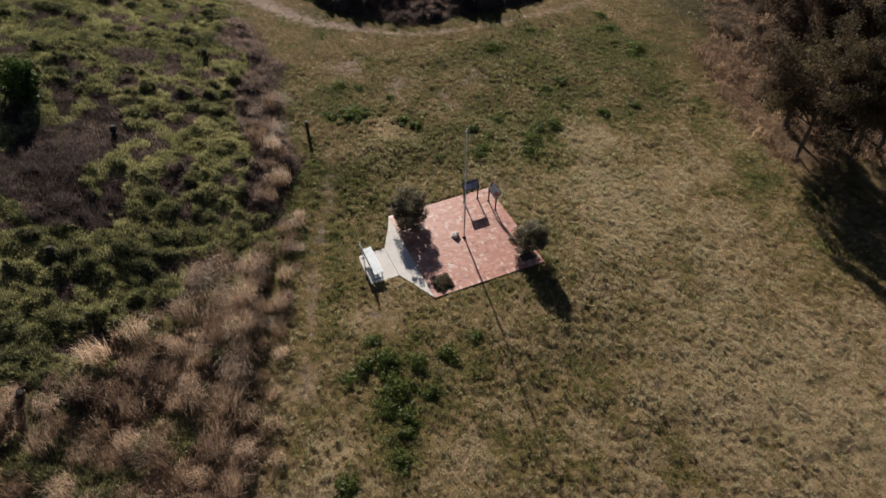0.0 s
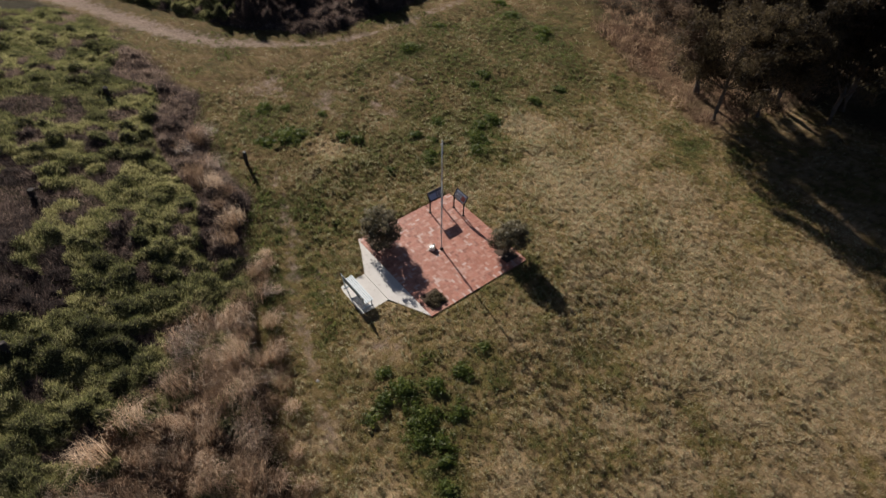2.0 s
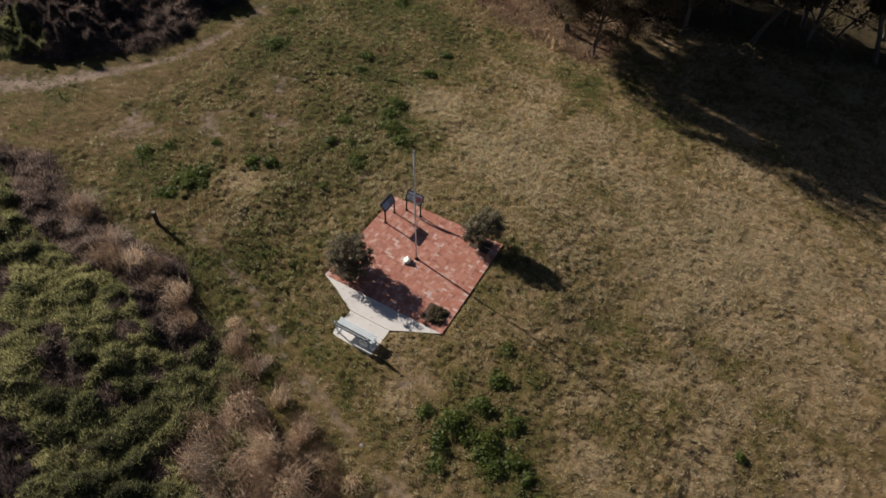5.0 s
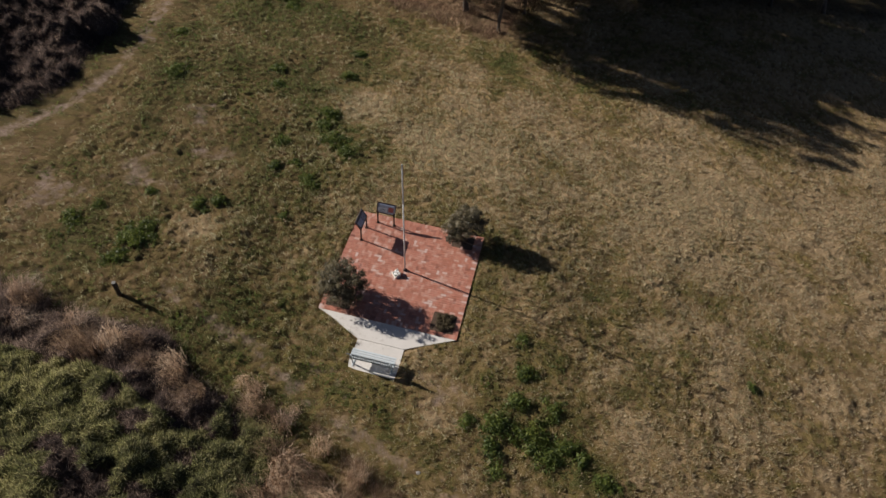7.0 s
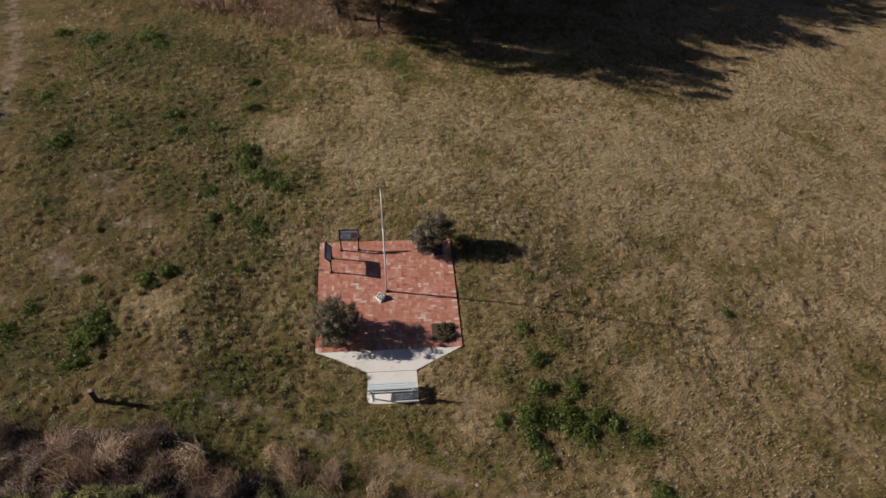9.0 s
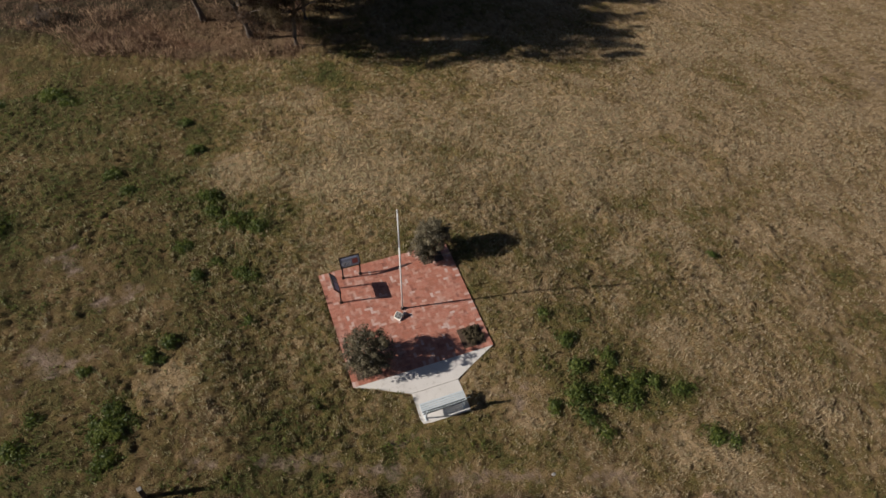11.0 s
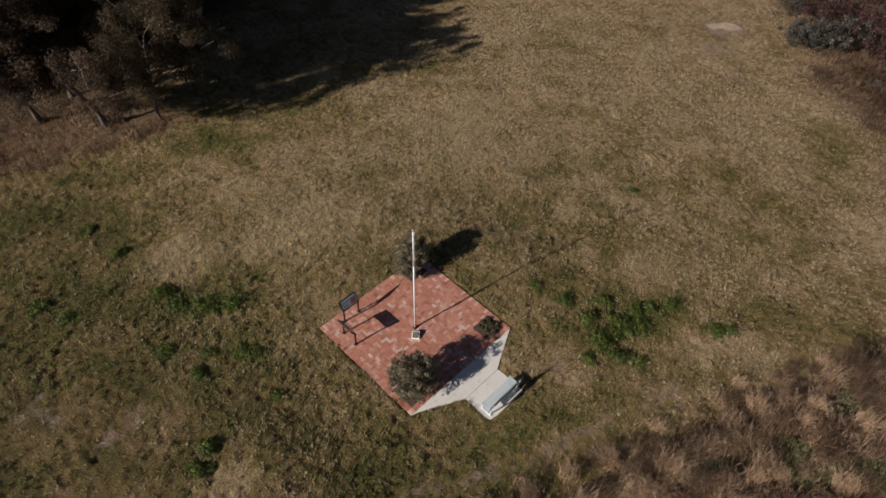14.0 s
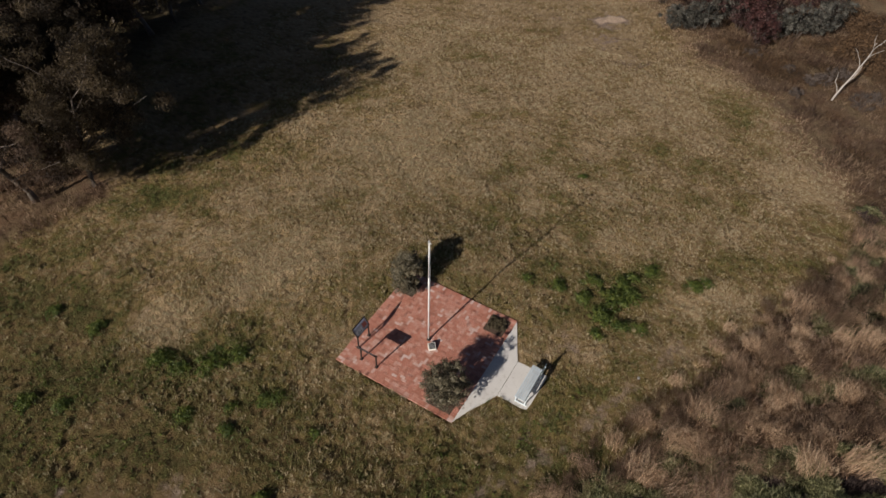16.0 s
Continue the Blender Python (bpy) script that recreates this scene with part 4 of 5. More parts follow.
def weed_clump(x, y, r, seed):
    """A low ragged patch of broad-leaved weeds: a few lobes, leafy in the middle and thin at the rim."""
    rng = np.random.default_rng(seed)
    n = int(80 * r * r + 9)
    lobes = rng.normal(size=(4, 2)) * 0.4 * r
    q = lobes[rng.integers(0, 4, n)] * rng.random((n, 1)) + rng.normal(size=(n, 2)) * 0.22 * r
    far = np.hypot(q[:, 0], q[:, 1])
    q *= np.minimum(1, r * 1.0 / np.maximum(far, 1e-6))[:, None]
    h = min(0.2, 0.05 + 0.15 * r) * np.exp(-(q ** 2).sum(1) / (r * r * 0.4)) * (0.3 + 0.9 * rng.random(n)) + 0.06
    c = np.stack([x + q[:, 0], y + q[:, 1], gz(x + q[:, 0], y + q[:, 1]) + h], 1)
    # higher leaves paler, lower ones darker, with random change between plants
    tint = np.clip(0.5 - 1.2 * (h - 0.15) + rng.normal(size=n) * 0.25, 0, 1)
    which = np.argmin(((q[:, None] - lobes[None]) ** 2).sum(2), 1)
    size = 0.17 * (0.7 + 0.7 * rng.random(n))
    label = "dark green broad-leaved weeds spreading in mown grass" if r > 0.6 else "small dark green weed tuft in mown grass"
    base = np.array([x, y, float(gz(x, y))])

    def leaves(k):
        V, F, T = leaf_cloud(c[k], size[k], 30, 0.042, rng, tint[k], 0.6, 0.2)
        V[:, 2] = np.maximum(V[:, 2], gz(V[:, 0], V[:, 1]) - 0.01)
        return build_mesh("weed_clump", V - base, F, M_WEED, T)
    if r > 0.6:
        root = new("weed_clump")
        for lobe in range(4):
            if (which == lobe).any():
                part("weed_plant", leaves(which == lobe), None, root)
    else:
        root = new("weed_clump", leaves(which >= 0))
    root.matrix_world = pose(*base)
    tagged(root, label, "weeds", "weed patches in the field")


for i, (wx, wy, wr) in enumerate(WEEDS):
    weed_clump(wx, wy, wr * 1.28, 100 + i)


def small_weeds():
    """Scattered rosettes in the greener parts of the field."""
    rng = np.random.default_rng(71)
    x, y = scatter(26000, -26, 30, -15, 24, rng)
    g = green_at(x, y) + 0.55 * (vnoise(x, y, 1.3, 61) - 0.5)
    k = (g > 0.8) & (in_scrub(x, y) < -0.3) & ~on_paving(x, y, 0.3) & (rng.random(len(x)) < 0.6)
    x, y = x[k], y[k]
    c = np.stack([x, y, gz(x, y) + turf(x, y)[0] + 0.05], 1)
    V, F, T = leaf_cloud(c, 0.06 + 0.09 * rng.random(len(x)), 9, 0.042, rng, np.clip(0.15 + 0.6 * rng.random(len(x)), 0, 1), 0.55, 0.2)
    V[:, 2] = np.maximum(V[:, 2], gz(V[:, 0], V[:, 1]) - 0.01)
    tagged(new("field_weeds", build_mesh("field_weeds", V, F, M_WEED, T)), "small green weeds dotted through the mown grass", "weeds", kind="stuff")


small_weeds()

# ---------- trees ----------


def limb(rng, start, way, length, r0, r1, steps, wobble, rise=0.0):
    pts, rad, p, d = [Vector(start)], [r0], Vector(start), Vector(way).normalized()
    for i in range(steps):
        d = (d + Vector((rng.normal() * wobble, rng.normal() * wobble, rng.normal() * wobble * 0.5 + rise))).normalized()
        p = p + d * length / steps
        pts.append(p.copy())
        rad.append(r0 + (r1 - r0) * (i + 1) / steps)
    return pts, rad, d


def gum_tree(name, seed, h, lean, leaf_mat, label, spread=1.0, leaves=95, bare=0.35, leaf=0.085, limbs=11):
    """A gum: leaning trunk, forked limbs, and a loose crown of hanging leaf clumps."""
    rng = np.random.default_rng(seed)
    root = empty(name, Matrix.Identity(4), label, "tree", "gum trees of the grove")
    trunk_pts, trunk_rad, d = limb(rng, (0, 0, -0.15), (lean[0], lean[1], 1), h * 0.66, 0.09 + h * 0.007, 0.06, 7, 0.10, 0.04)
    trunk_rad[0] *= 1.45
    part("trunk", tube(trunk_pts, trunk_rad, 9), M_BARK, root, "pale grey-brown trunk with peeling bark")
    ends = []
    for i in range(limbs):
        j = 1 + int(rng.integers(0, 7)) if i > 1 else 7
        j = max(j, int(7 * bare) + 1)
        a = 2.4 * i + rng.random()
        w = Vector((math.cos(a) * 0.95, math.sin(a) * 0.95, 0.35 + 0.6 * rng.random()))
        L = h * (0.24 + 0.16 * rng.random()) * spread * (1.15 - 0.06 * j)
        pts, rad, dd = limb(rng, trunk_pts[j], w, L, trunk_rad[j] * 0.45, 0.02, 5, 0.18, 0.06)
        part("limb", tube(pts, rad, 6), M_BARK, root)
        ends += [pts[2], pts[3], pts[4], pts[5]]
    ends.append(trunk_pts[-1])
    cs, rs, ts = [], [], []
    for e in ends:
        for _ in range(3):
            o = Vector((rng.normal() * 0.55, rng.normal() * 0.55, rng.normal() * 0.45 + 0.1)) * (h / 10)
            cs.append(e + o)
            rs.append((0.40 + 0.44 * rng.random()) * h / 10)
            ts.append(float(np.clip(0.4 + rng.normal() * 0.25, 0, 1)))
    V, F, T = leaf_cloud(np.array([tuple(c) for c in cs]), np.array(rs), leaves, leaf, rng, np.array(ts), 0.85, 0.2, 0.5, True)
    V[:, 2] = np.maximum(V[:, 2], 0.5)
    part("crown", build_mesh("crown", V, F, leaf_mat, T), leaf_mat, root)
    return root


def stand(ob, x, y, turn=0.0, scale=1.0):
    ob.matrix_world = pose(x, y, float(gz(x, y)), 0, 0, turn) @ Matrix.Scale(scale, 4)
    return ob


gum_a = stand(gum_tree("gum_tree", 1, 10.0, (-0.03, -0.12), M_GUM, "tall gum tree with olive crown and pale trunk", 1.5, 270, 0.3, 0.09, 16), 0.1, 22.65, 158, 0.92)
stand(gum_tree("gum_tree", 2, 11.2, (-0.12, 0.0), M_GUMBROWN, "gum tree with dull brown-olive crown", 1.4, 310, 0.2, 0.092), -2.5, 24.35)
stand(gum_tree("gum_tree", 3, 11.0, (-0.35, 0.2), M_GUMBROWN, "leaning gum tree with sparse brownish crown", 1.0, 270, 0.3, 0.09), -5.13, 27.5)
stand(gum_tree("gum_tree", 4, 10.2, (0.05, 0.05), M_GUM, "dark gum tree with broad dense crown", 1.25, 310, 0.2, 0.092), 1.4, 25.9)
gum_e = stand(gum_tree("gum_tree", 5, 11.6, (0.05, 0.1), M_GUM, "dark gum tree deep in the grove", 1.35, 75, 0.2, 0.17), 4.3, 30.6)
gum_f = stand(gum_tree("gum_tree", 6, 11.2, (-0.1, 0.05), M_GUMBROWN, "brown-tinged gum tree deep in the grove", 1.2, 72, 0.2, 0.17), -1.2, 29.5)
grove = [(gum_a, 1.1, 28.9, 100, 1.0), (gum_e, -7.5, 33.5, 200, 1.05)]
grove += [(gum_f, 6.5, 37.0, 40, 0.62), (gum_e, 10.5, 38.6, 150, 0.58), (gum_f, 14.5, 40.2, 260, 0.66), (gum_e, 18.5, 42.0, 310, 0.6), (gum_f, 3.0, 35.4, 80, 0.6), (gum_e, 22.5, 43.5, 20, 0.62), (gum_f, 9.0, 42.5, 120, 0.8)]
grove_rng = np.random.default_rng(5)
for row in range(3):
    for col in range(10 if row == 0 else 8):
        gx = -12 + col * (4.2 if row == 0 else 5.4) + row * 1.7 + grove_rng.normal() * 0.9
        gy = 30.4 + 0.435 * max(gx, -3) + row * 5.2 + grove_rng.normal() * 0.7 + (2.5 if gx < -3 else 0)
        if gx < -8 and row < 1:
            continue
        grove.append(((gum_e, gum_f, gum_e, gum_f)[(row + col) % 4], gx, gy, grove_rng.random() * 360, 1.0 + 0.22 * grove_rng.random()))
for src, x, y, turn, sc in grove:
    m = pose(x, y, float(gz(x, y)), 0, 0, turn) @ Matrix.Scale(sc, 4)
    t = copy_thing(src, m)
    t.matrix_world = m


def shrub(name, x, y, z, r, h, mat, label, category, seed, clumps=70, per=60, leaf=0.06, group="", stems=5, low=0.25, lobes=((0, 0, 0, 1.0),)):
    """A rounded shrub with stems inside and leaf clumps that leave gaps."""
    rng = np.random.default_rng(seed)
    root = empty(name, Matrix.Translation((x, y, z)), label, category, group)
    for i in range(stems):
        a = 6.28 * i / stems + rng.random()
        pts, rad, _ = limb(rng, (math.cos(a) * 0.06, math.sin(a) * 0.06, -0.05), (math.cos(a) * 0.5, math.sin(a) * 0.5, 1), h * 0.75, 0.03, 0.01, 4, 0.15)
        part("stem", tube(pts, rad, 6), M_BARK, root)
    d = rng.normal(size=(clumps, 3))
    d /= np.linalg.norm(d, axis=1, keepdims=True)
    q = (0.3 + 0.7 * rng.random(clumps) ** 0.7)[:, None]
    c = d * q * np.array([r, r, (h - low * h) / 2]) + np.array([0, 0, low * h + (h - low * h) / 2])
    pick = np.array(lobes)[rng.integers(0, len(lobes), clumps)]
    c = (c - np.array([0, 0, h / 2])) * pick[:, 3:] + pick[:, :3] + np.array([0, 0, h / 2])
    # clump tint runs from darker at the bottom to paler at the top
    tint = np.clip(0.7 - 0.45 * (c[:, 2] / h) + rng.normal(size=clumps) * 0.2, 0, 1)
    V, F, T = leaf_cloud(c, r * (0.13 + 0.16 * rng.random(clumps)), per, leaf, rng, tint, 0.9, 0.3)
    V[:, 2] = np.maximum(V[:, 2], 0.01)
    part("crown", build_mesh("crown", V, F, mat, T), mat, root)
    return root


# shrubs and the dead tree on the eastern bank
EAST = [(42.0, 0.6, 1.3, 1.9, 0), (43.8, -1.6, 1.5, 2.4, 0), (42.9, -0.5, 1.0, 1.6, 0), (46, 0.2, 2.0, 3.0, 1), (45.6, -4.2, 1.9, 3.0, 1), (42.6, -6.4, 1.3, 2.4, 1), (44.2, -5.6, 1.4, 2.6, 1),
        (46.6, -8.9, 1.5, 2.7, 0), (45.4, -7.6, 1.1, 2.0, 0), (48.0, -10.4, 1.4, 2.4, 0), (49.0, -2.6, 2.2, 3.3, 1), (49.5, -6.4, 2.2, 3.4, 1), (48.0, 3.2, 2.0, 2.8, 0), (51, 1.5, 2.4, 3.4, 0),
        (52.5, -4.2, 2.4, 3.6, 0), (53, -9.5, 2.4, 3.4, 1), (51.2, -11.2, 1.6, 2.4, 0), (47.4, -3.0, 1.2, 2.2, 0)]
for i, (sx, sy, sr, sh, red) in enumerate(EAST):
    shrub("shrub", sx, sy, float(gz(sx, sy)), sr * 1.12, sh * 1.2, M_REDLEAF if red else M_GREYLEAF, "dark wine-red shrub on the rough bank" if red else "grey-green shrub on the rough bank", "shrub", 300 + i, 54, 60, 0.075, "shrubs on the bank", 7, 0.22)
for i, (sx, sy, sr, sh) in enumerate(((45.5, -13.8, 2.2, 1.5), (44.2, -16.2, 2.2, 1.3), (47.8, -14.6, 2.8, 1.8), (49.5, -15.0, 2.4, 1.4), (53.0, -13.6, 2.4, 1.0), (54.5, -17.0, 2.6, 1.0), (50.5, -18.5, 2.2, 0.8), (46.8, -17.6, 1.6, 0.6))):
    shrub("bracken", sx, sy, float(gz(sx, sy)), sr, sh, M_BRACKEN, "low rusty-orange thicket of dead bracken", "bracken", 340 + i, 60, 60, 0.09, "bracken on the bank", 4, 0.0)
for i, (sx, sy, sr, sh) in enumerate(((-14.9, 30.2, 1.1, 1.2), (38.6, -12.2, 0.9, 0.9), (37.9, -11.2, 0.7, 0.7), (36.2, -15.0, 1.1, 1.0), (37.4, -15.6, 0.9, 0.9), (40.5, -13.0, 1.0, 1.0), (39.2, -9.4, 0.6, 0.5), (34.9, -10.6, 0.6, 0.5), (40.6, -6.4, 0.7, 0.6))):
    shrub("dead_bush", sx, sy, float(gz(sx, sy)), sr, sh, M_DEADBUSH, "low leafless grey-brown bush in rough grass", "bush", 360 + i, 34, 34, 0.06, "dead bushes in the rough grass", 6, 0.0)


def dead_tree(x, y):
    rng = np.random.default_rng(55)
    root = empty("dead_tree", Matrix.Translation((x, y, float(gz(x, y)))), "bleached dead tree leaning with bare forked branches", "tree")
    pts, rad, d = limb(rng, (0, 0, -0.1), (0.15, 0.14, 1.0), 4.3, 0.085, 0.04, 6, 0.10, 0.03)
    part("trunk", tube(pts, rad, 8), M_DEADWOOD, root)
    for j, w in ((2, (0.5, -0.8, 0.9)), (3, (0.3, -0.8, 0.9)), (4, (0.9, 0.2, 1.0)), (4, (1.0, -0.8, 0.5)), (5, (0.1, -0.2, 1.0)), (5, (1.0, -0.7, 0.4)), (6, (0.6, 0.4, 0.8)), (6, (0.8, -0.6, 0.9)), (6, (0.4, -0.1, 1.0)), (1, (-0.2, 0.4, 0.9))):
        p2, r2, _ = limb(rng, pts[j], w, 0.8 + 1.3 * rng.random(), rad[j] * 0.55, 0.012, 5, 0.22)
        part("branch", tube(p2, r2, 6), M_DEADWOOD, root)


dead_tree(35.9, -13.0)
cz = float(gz(-14.6, -18.2))
shrub("conifer", -14.6, -18.2, cz, 1.0, 2.5, M_PINE, "upright bright green bushy conifer among weeds", "shrub", 77, 190, 60, 0.06, "", 3, 0.0)


def stump(x, y, h, r, seed):
    rng = np.random.default_rng(seed)
    pts, rad, _ = limb(rng, (0, 0, -0.1), (rng.normal() * 0.1, rng.normal() * 0.1, 1), h, r, r * 0.8, 5, 0.06)
    bm = tube(pts, rad, 11)
    for v in bm.verts:
        v.co += Vector((rng.normal(), rng.normal(), rng.normal() * 1.5)) * r * 0.07
    ob = part("stump", bm, M_CHAR, None)
    ob.matrix_world = Matrix.Translation((x, y, float(gz(x, y))))
    tagged(ob, "blackened tree stump standing among weeds", "stump", "stumps in the scrub")


for i, (sx, sy, sh) in enumerate(((-19.7, -8.8, 0.75), (-11.3, -14.5, 0.85), (-3.0, -17.5, 0.9), (3.4, -19.2, 0.9))):
    stump(sx, sy, sh, 0.17, 60 + i)


def post():
    root = empty("marker_post", pose(-10.75, -4.85, float(gz(-10.75, -4.85)), 3, 5, 15), "dark weathered timber post standing in the grass", "post")
    part("shaft", box(0.14, 0.14, 1.05, pose(0, 0, 0.44), 0.012), M_WOODPOST, root)
    part("cap", box(0.145, 0.145, 0.04, pose(0, 0, 0.985), 0.01), M_ROCK, root, "pale worn top")


post()
rk = bmesh.new()
bmesh.ops.create_icosphere(rk, subdivisions=2, radius=0.085)
for v in rk.verts:
    v.co = Vector((v.co.x * 1.3, v.co.y, v.co.z * 0.5)) * (0.85 + 0.3 * noise.noise(v.co * 9))
rock = part("rock", rk, M_ROCK, None)
rock.matrix_world = Matrix.Translation((2.94, -8.67, float(gz(2.94, -8.67)) + 0.02))
tagged(rock, "small pale grey rock half sunk in the grass", "rock")

# ---------- the paving ----------
PAVE = pose(0, 0, 0.03, 0, 1.5, 0)
X0, X1, Y0, Y1 = -2.98, 3.02, -2.905, 2.85


def on_top(x, y, dz=0.0):
    """A pose on the paving, leaning with it."""
    return PAVE @ pose(x, y, dz)


def slab_bm(pts, top, bottom):
    bm = bmesh.new()
    a = [bm.verts.new((x, y, top)) for x, y in pts]
    b = [bm.verts.new((x, y, bottom)) for x, y in pts]
    bm.faces.new(a)
    bm.faces.new(b[::-1])
    for i in range(len(pts)):
        j = (i + 1) % len(pts)
        bm.faces.new((a[j], a[i], b[i], b[j]))
    bmesh.ops.recalc_face_normals(bm, faces=bm.faces[:])
    return bm


patio = tagged(new("patio"), "square terrace of worn red clay bricks on a concrete bed", "pavement", kind="structure")
patio.matrix_world = PAVE
part("bed", slab_bm([(X0 + 0.01, Y0 + 0.01), (X1 - 0.01, Y0 + 0.01), (X1 - 0.01, Y1 - 0.01), (X0 + 0.01, Y1 - 0.01)], -0.012, -0.45), M_MORTAR, patio, "sandy concrete bed under the bricks")
PLANTERS = [(1.80, 2.80, -2.70, -1.76), (-2.72, -1.70, -2.66, -1.60), (1.66, 2.62, 1.92, 2.72)]
path_slab = tagged(new("path_slab"), "pale cast concrete apron and bench pad beside the bricks", "pavement", kind="structure")
path_slab.matrix_world = PAVE
ap = [(X0 + 0.04, Y0 - 0.004), (-2.2, -3.22), (-1.45, -3.62), (-0.90, -3.89), (1.05, -3.89), (1.8, -3.5), (X1 - 0.04, Y0 - 0.004)]
part("apron", slab_bm(ap, -0.006, -0.4), M_CONC, path_slab)
pad = [(-0.90, -3.905), (1.06, -3.905), (1.08, -4.6), (1.06, -5.30), (0.4, -5.29), (-0.55, -5.27), (-0.86, -5.22), (-0.93, -5.0), (-0.90, -4.4)]
part("pad", slab_bm(pad[::-1], -0.012, -0.4), M_CONC, path_slab)


# ---------- flagpole ----------
def flagpole():
    root = empty("flagpole", on_top(0, 0), "tall bare white flagpole with a thin rope", "flagpole")
    root.matrix_world = Matrix.Translation(PAVE.translation)
    part("lower_pole", tube([(0, 0, 0), (0, 0, 2.2), (0, 0, 4.35)], [0.036, 0.033, 0.031], 14), M_POLE, root)
    part("joint_ring", tube([(0, 0, 4.3), (0, 0, 4.42)], [0.037, 0.037], 14), M_STEEL, root)
    part("upper_pole", tube([(0, 0, 4.35), (0, 0, 6.3)], [0.029, 0.025], 12), M_POLE, root)
    part("truck", tube([(0, 0, 6.3), (0, 0, 6.33), (0, 0, 6.38), (0, 0, 6.42)], [0.03, 0.04, 0.04, 0.012], 12), M_STEEL, root, "small metal cap")
    part("pulley", box(0.03, 0.09, 0.06, pose(0, -0.06, 6.26)), M_STEEL, root)
    part("rope", join_bm(tube([(0.0, -0.06, 1.1), (0.005, -0.065, 3.5), (0, -0.055, 6.24)], [0.0035] * 3, 5), tube([(0.015, -0.055, 1.1), (0.02, -0.06, 3.8), (0.01, -0.05, 6.24)], [0.0035] * 3, 5)), M_PRINTLIGHT, root)
    part("cleat", box(0.03, 0.03, 0.2, pose(0, -0.065, 1.15)), M_STEEL, root)
    part("base_collar", tube([(0, 0, 0), (0, 0, 0.05), (0, 0, 0.09)], [0.09, 0.085, 0.055], 14), M_DARKSTEEL, root, "dark base collar")


flagpole()


# ---------- plaque block ----------
def plaque():
    root = empty("plaque_block", on_top(-0.30, -0.36) @ pose(0, 0, 0, 0, 0, -47), "pale stone block with a sloping dark bronze plaque", "plaque")
    bm = bmesh.new()
    w, d = 0.17, 0.14
    v = [bm.verts.new(c) for c in ((-w, -d, -0.02), (w, -d, -0.02), (w, d, -0.02), (-w, d, -0.02), (-w, -d, 0.06), (w, -d, 0.06), (w, d, 0.21), (-w, d, 0.21))]
    for f in ((3, 2, 1, 0), (4, 5, 6, 7), (0, 1, 5, 4), (1, 2, 6, 5), (2, 3, 7, 6), (3, 0, 4, 7)):
        bm.faces.new([v[i] for i in f])
    bmesh.ops.bevel(bm, geom=bm.edges[:], offset=0.012, segments=2, affect='EDGES')
    part("block", bm, M_STONE, root)
    tilt = math.degrees(math.atan2(0.15, 0.28))
    plate = part("plate", box(0.27, 0.255, 0.012, pose(0, 0, 0.140, tilt), 0.003), M_BRONZE, root, "dark bronze plate")
    for i in range(4):
        part("text_bar", box(0.20 - 0.03 * (i % 2), 0.010, 0.004, pose(0, 0, 0.140, tilt) @ pose(0, 0.075 - 0.05 * i, 0.008), 0), M_STEEL, plate)


plaque()


# ---------- information panels ----------
def info_panel(m, variant):
    """A tilted display panel on two dark legs. It faces the local -y side."""
    root = empty("info_panel", m, "tilted information panel with a red picture on dark steel legs" if variant == 0 else "tilted blue-grey information panel on dark steel legs", "sign", "information panels")
    for sx in (-0.39, 0.39):
        leg = part("leg", box(0.06, 0.06, 0.85, pose(sx, 0, 0.42), 0.006), M_DARKSTEEL, root)
        part("foot_plate", box(0.14, 0.14, 0.012, pose(sx, 0, 0.006), 0.002), M_DARKSTEEL, leg)
        part("arm", box(0.05, 0.34, 0.05, pose(sx, 0.10, 0.92, 58), 0.005), M_DARKSTEEL, leg)
    tilt = pose(0, 0.10, 0.955, 58)
    frame_ob = part("frame", join_bm(box(0.90, 0.035, 0.05, tilt @ pose(0, -0.235, 0)), box(0.90, 0.035, 0.05, tilt @ pose(0, 0.235, 0)),
                                     box(0.035, 0.44, 0.05, tilt @ pose(-0.432, 0, 0)), box(0.035, 0.44, 0.05, tilt @ pose(0.432, 0, 0))), M_DARKSTEEL, root)
    board = part("board", box(0.84, 0.44, 0.02, tilt @ pose(0, 0, 0.004), 0.002), M_PANEL, root, "printed grey display board")
    if variant == 0:
        part("picture", box(0.24, 0.22, 0.004, tilt @ pose(0.22, -0.02, 0.017), 0), M_PRINTRED, board, "red picture")
        part("text_block", box(0.42, 0.20, 0.004, tilt @ pose(-0.17, -0.09, 0.017), 0), M_PRINTLIGHT, board)
        part("heading", box(0.70, 0.06, 0.004, tilt @ pose(0, 0.17, 0.017), 0), M_PRINTBLUE, board)
    else:
        part("picture", box(0.40, 0.28, 0.004, tilt @ pose(-0.16, -0.04, 0.017), 0), M_PRINTBLUE, board, "blue-grey picture")
        part("text_block", box(0.26, 0.30, 0.004, tilt @ pose(0.24, -0.05, 0.017), 0), M_PRINTLIGHT, board)
        part("heading", box(0.74, 0.05, 0.004, tilt @ pose(0, 0.17, 0.017), 0), M_INK, board)
    for i in range(5):
        part("text_bar", box(0.34 - 0.05 * (i % 3), 0.010, 0.003, tilt @ (pose(-0.18, -0.02 - 0.035 * i, 0.021) if variant == 0 else pose(0.235, 0.06 - 0.05 * i, 0.021)) @ Matrix.Diagonal((1 if variant == 0 else 0.6, 1, 1, 1)), 0), M_INK, board)


info_panel(on_top(-1.595, 2.36), 0)
info_panel(on_top(-2.40, 1.52) @ pose(0, 0, 0, 0, 0, 90), 1)


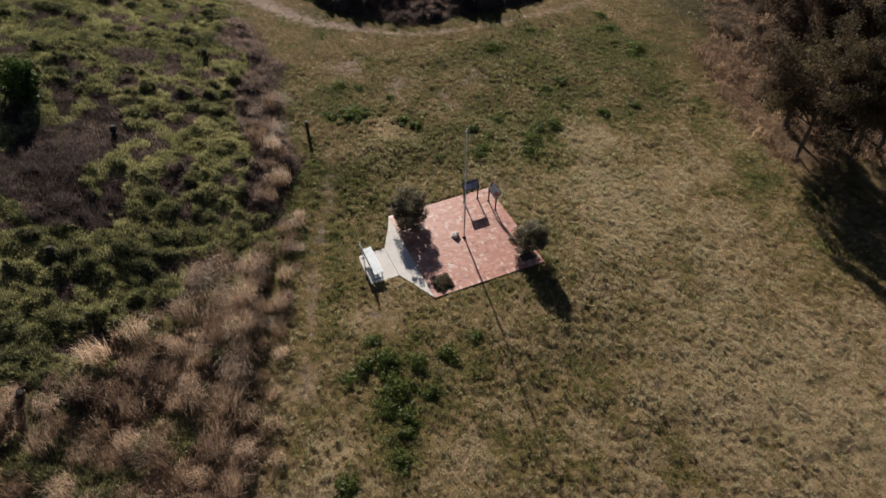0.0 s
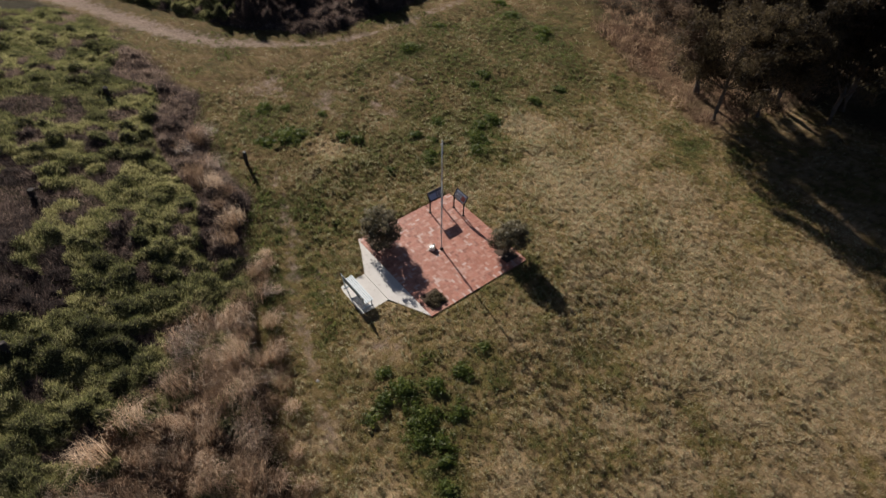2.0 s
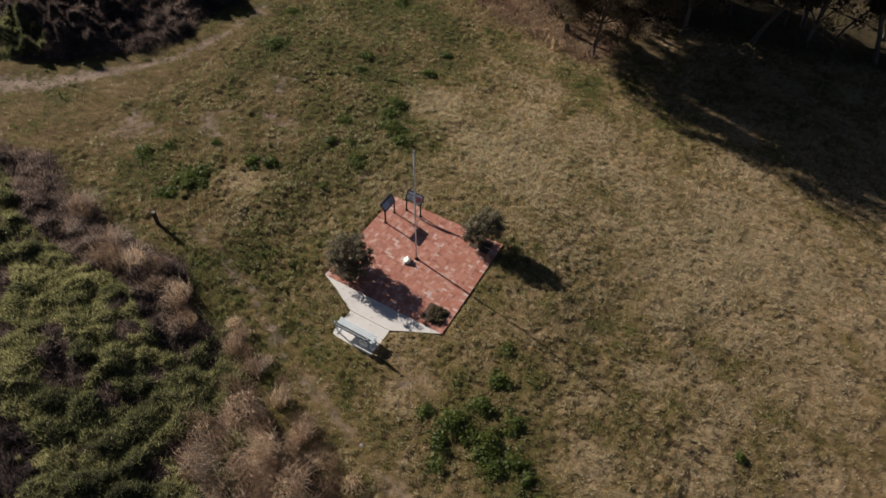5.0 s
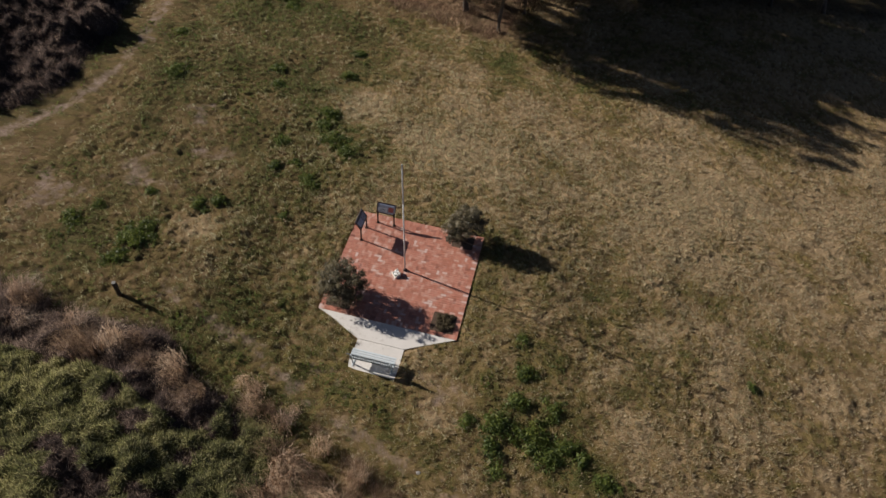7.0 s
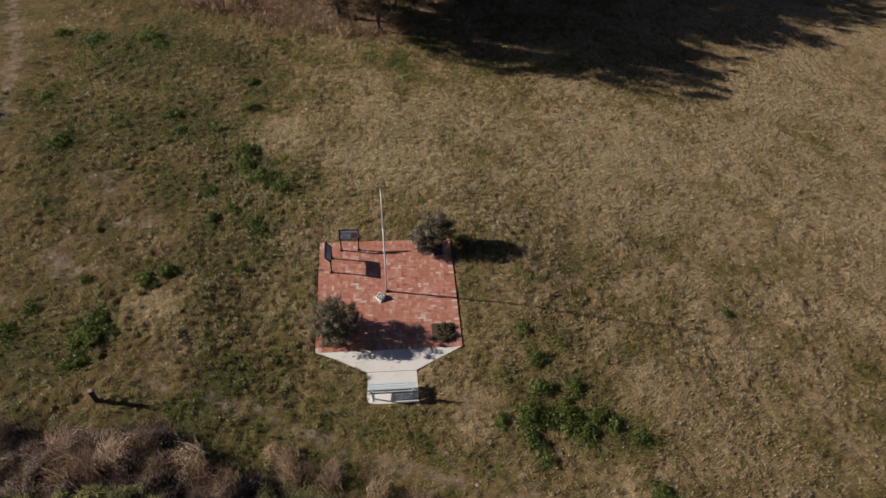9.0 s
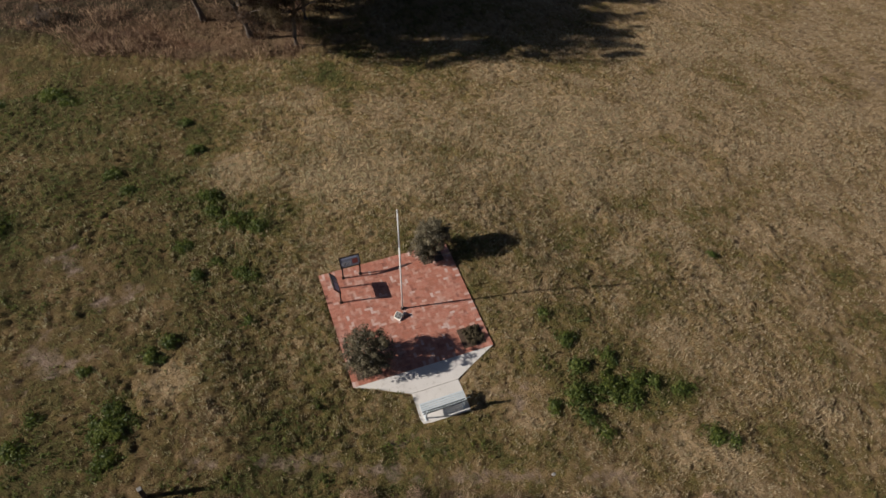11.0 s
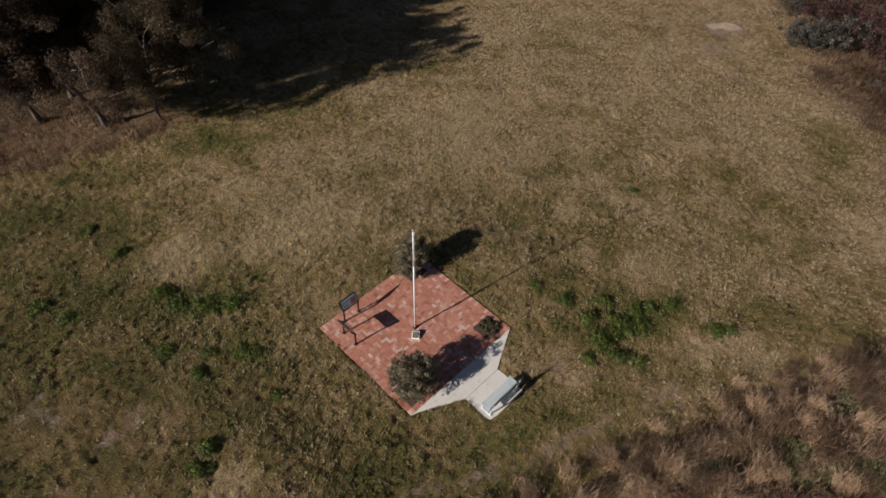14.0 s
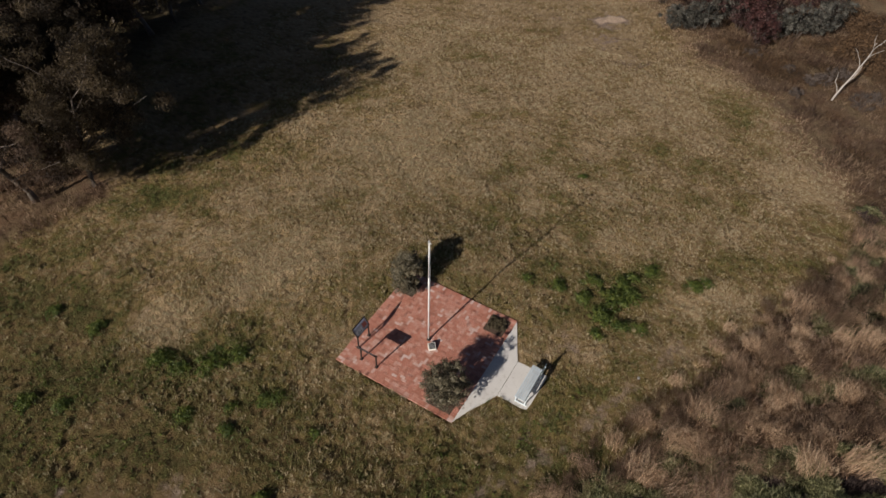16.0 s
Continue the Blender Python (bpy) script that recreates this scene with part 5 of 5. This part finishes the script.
# ---------- bench ----------
def bench():
    root = empty("bench", on_top(0.06, -4.85, -0.012), "pale metal park bench facing the flagpole, standing on concrete", "bench")
    for sx in (-0.78, 0.78):
        part("side_frame", join_bm(box(0.05, 0.05, 0.44, pose(sx, 0.20, 0.22)), box(0.05, 0.05, 0.90, pose(sx, -0.25, 0.44, 8)), box(0.05, 0.50, 0.05, pose(sx, -0.02, 0.40)), box(0.06, 0.56, 0.03, pose(sx, -0.03, 0.015))), M_ALU, root, "grey metal side frame")
    for i in range(5):
        part("seat_slat", box(1.80, 0.078, 0.03, pose(0, 0.21 - 0.092 * i, 0.445 - 0.006 * i), 0.005), M_ALU, root)
    part("back_rail", box(1.92, 0.035, 0.05, pose(0, -0.285, 0.86)), M_BENCHDARK, root)
    part("back_rail", box(1.80, 0.035, 0.05, pose(0, -0.235, 0.52)), M_BENCHDARK, root)
    for i in range(24):
        part("back_slat", box(0.03, 0.018, 0.32, pose(-0.84 + 0.073 * i, -0.26, 0.69, 8), 0.003), M_BENCHDARK, root)


bench()

# ---------- planting beds ----------
for i, (a, b, c, d) in enumerate(PLANTERS):
    bed = part("planting_bed", slab_bm([(a, c), (b, c), (b, d), (a, d)], 0.004, -0.2), M_MULCH, None)
    bed.matrix_world = PAVE
    tagged(bed, "square bed of brown mulch set into the bricks", "planting bed", "planting beds")
bz = lambda x: 0.03 - 0.026 * x
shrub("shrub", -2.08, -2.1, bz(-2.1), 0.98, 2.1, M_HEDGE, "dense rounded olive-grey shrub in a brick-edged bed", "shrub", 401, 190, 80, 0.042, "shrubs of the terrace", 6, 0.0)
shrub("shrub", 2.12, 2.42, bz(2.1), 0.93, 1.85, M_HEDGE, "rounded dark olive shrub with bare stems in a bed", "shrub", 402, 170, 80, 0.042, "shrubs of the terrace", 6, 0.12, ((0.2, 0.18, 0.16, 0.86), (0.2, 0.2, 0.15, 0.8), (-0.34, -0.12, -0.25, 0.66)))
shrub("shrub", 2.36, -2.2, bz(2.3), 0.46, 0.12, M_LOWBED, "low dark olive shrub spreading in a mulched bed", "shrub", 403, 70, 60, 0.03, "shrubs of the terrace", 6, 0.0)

# ---------- bricks ----------


def bricks():
    rng = np.random.default_rng(88)
    u = 0.1155
    gap = 0.002

    def brick_mesh(w, d):
        bm = box(w - 2 * gap, d - 2 * gap, 0.06, pose(0, 0, -0.03), 0.003)
        me = bpy.data.meshes.new("brick")
        bm.to_mesh(me)
        bm.free()
        me.materials.append(M_BRICK)
        return me
    lying, upright, half = brick_mesh(2 * u, u), brick_mesh(u, 2 * u), brick_mesh(u, u)

    def in_bed(x, y, w, d):
        return any(a - 0.02 < x - w / 2 + 0.05 and x + w / 2 - 0.05 < b + 0.02 and c - 0.02 < y - d / 2 + 0.05 and y + d / 2 - 0.05 < e + 0.02 for a, b, c, e in PLANTERS)
    cells = []
    # edging course, bricks set side by side across the edge
    n = int((X1 - X0) / u)
    for i in range(n):
        x = X0 + (i + 0.5) * (X1 - X0) / n
        cells += [(x, Y0 + u, u, 2 * u), (x, Y1 - u, u, 2 * u)]
    n = int((Y1 - Y0 - 4 * u) / u)
    for i in range(n):
        y = Y0 + 2 * u + (i + 0.5) * (Y1 - Y0 - 4 * u) / n
        cells += [(X0 + u, y, 2 * u, u), (X1 - u, y, 2 * u, u)]
    # herringbone field
    ax, ay, bx, by = X0 + 2 * u, Y0 + 2 * u, X1 - 2 * u, Y1 - 2 * u
    nx, ny = int((bx - ax) / u), int((by - ay) / u)
    sx, sy = (bx - ax) / nx, (by - ay) / ny
    for i in range(nx):
        for j in range(ny):
            s = (i - j) % 4
            cx, cy = ax + (i + 0.5) * sx, ay + (j + 0.5) * sy
            if s == 0 and i + 1 < nx:
                cells.append((cx + sx / 2, cy, 2 * u, u))
            elif s == 3 and j + 1 < ny:
                cells.append((cx, cy + sy / 2, u, 2 * u))
            elif (s == 0) or (s == 3) or (s == 1 and i == 0) or (s == 2 and j == 0):
                cells.append((cx, cy, u, u))
    cells = [c for c in cells if not in_bed(*c)]
    cells.sort(key=lambda c: c[1])
    V, F, off = [], [], 0
    vs = {}
    for me in (lying, upright, half):
        v = np.empty(len(me.vertices) * 3, np.float32)
        me.vertices.foreach_get("co", v)
        vs[me.name] = (v.reshape(-1, 3), [tuple(p.vertices) for p in me.polygons])
    for k, (x, y, w, d) in enumerate(cells):
        me = lying if w > d * 1.5 else upright if d > w * 1.5 else half
        z = rng.normal() * 0.0025
        if k < 300:
            ob = new("brick", me)
            ob.parent = patio
            ob.location = (x, y, z)
            ob.rotation_euler = (rng.normal() * 0.008, rng.normal() * 0.008, rng.normal() * 0.012)
        else:
            v, f = vs[me.name]
            V.append(v + np.array([x, y, z], np.float32))
            F += [tuple(i + off for i in q) for q in f]
            off += len(v)
    me = bpy.data.meshes.new("brick_field")
    me.from_pydata(np.concatenate(V).tolist(), [], F)
    me.materials.append(M_BRICK_J)
    ob = part("brick_field", me, None, patio, "worn red and pale pink clay bricks in herringbone")
    ob["kind"] = "stuff"


bricks()
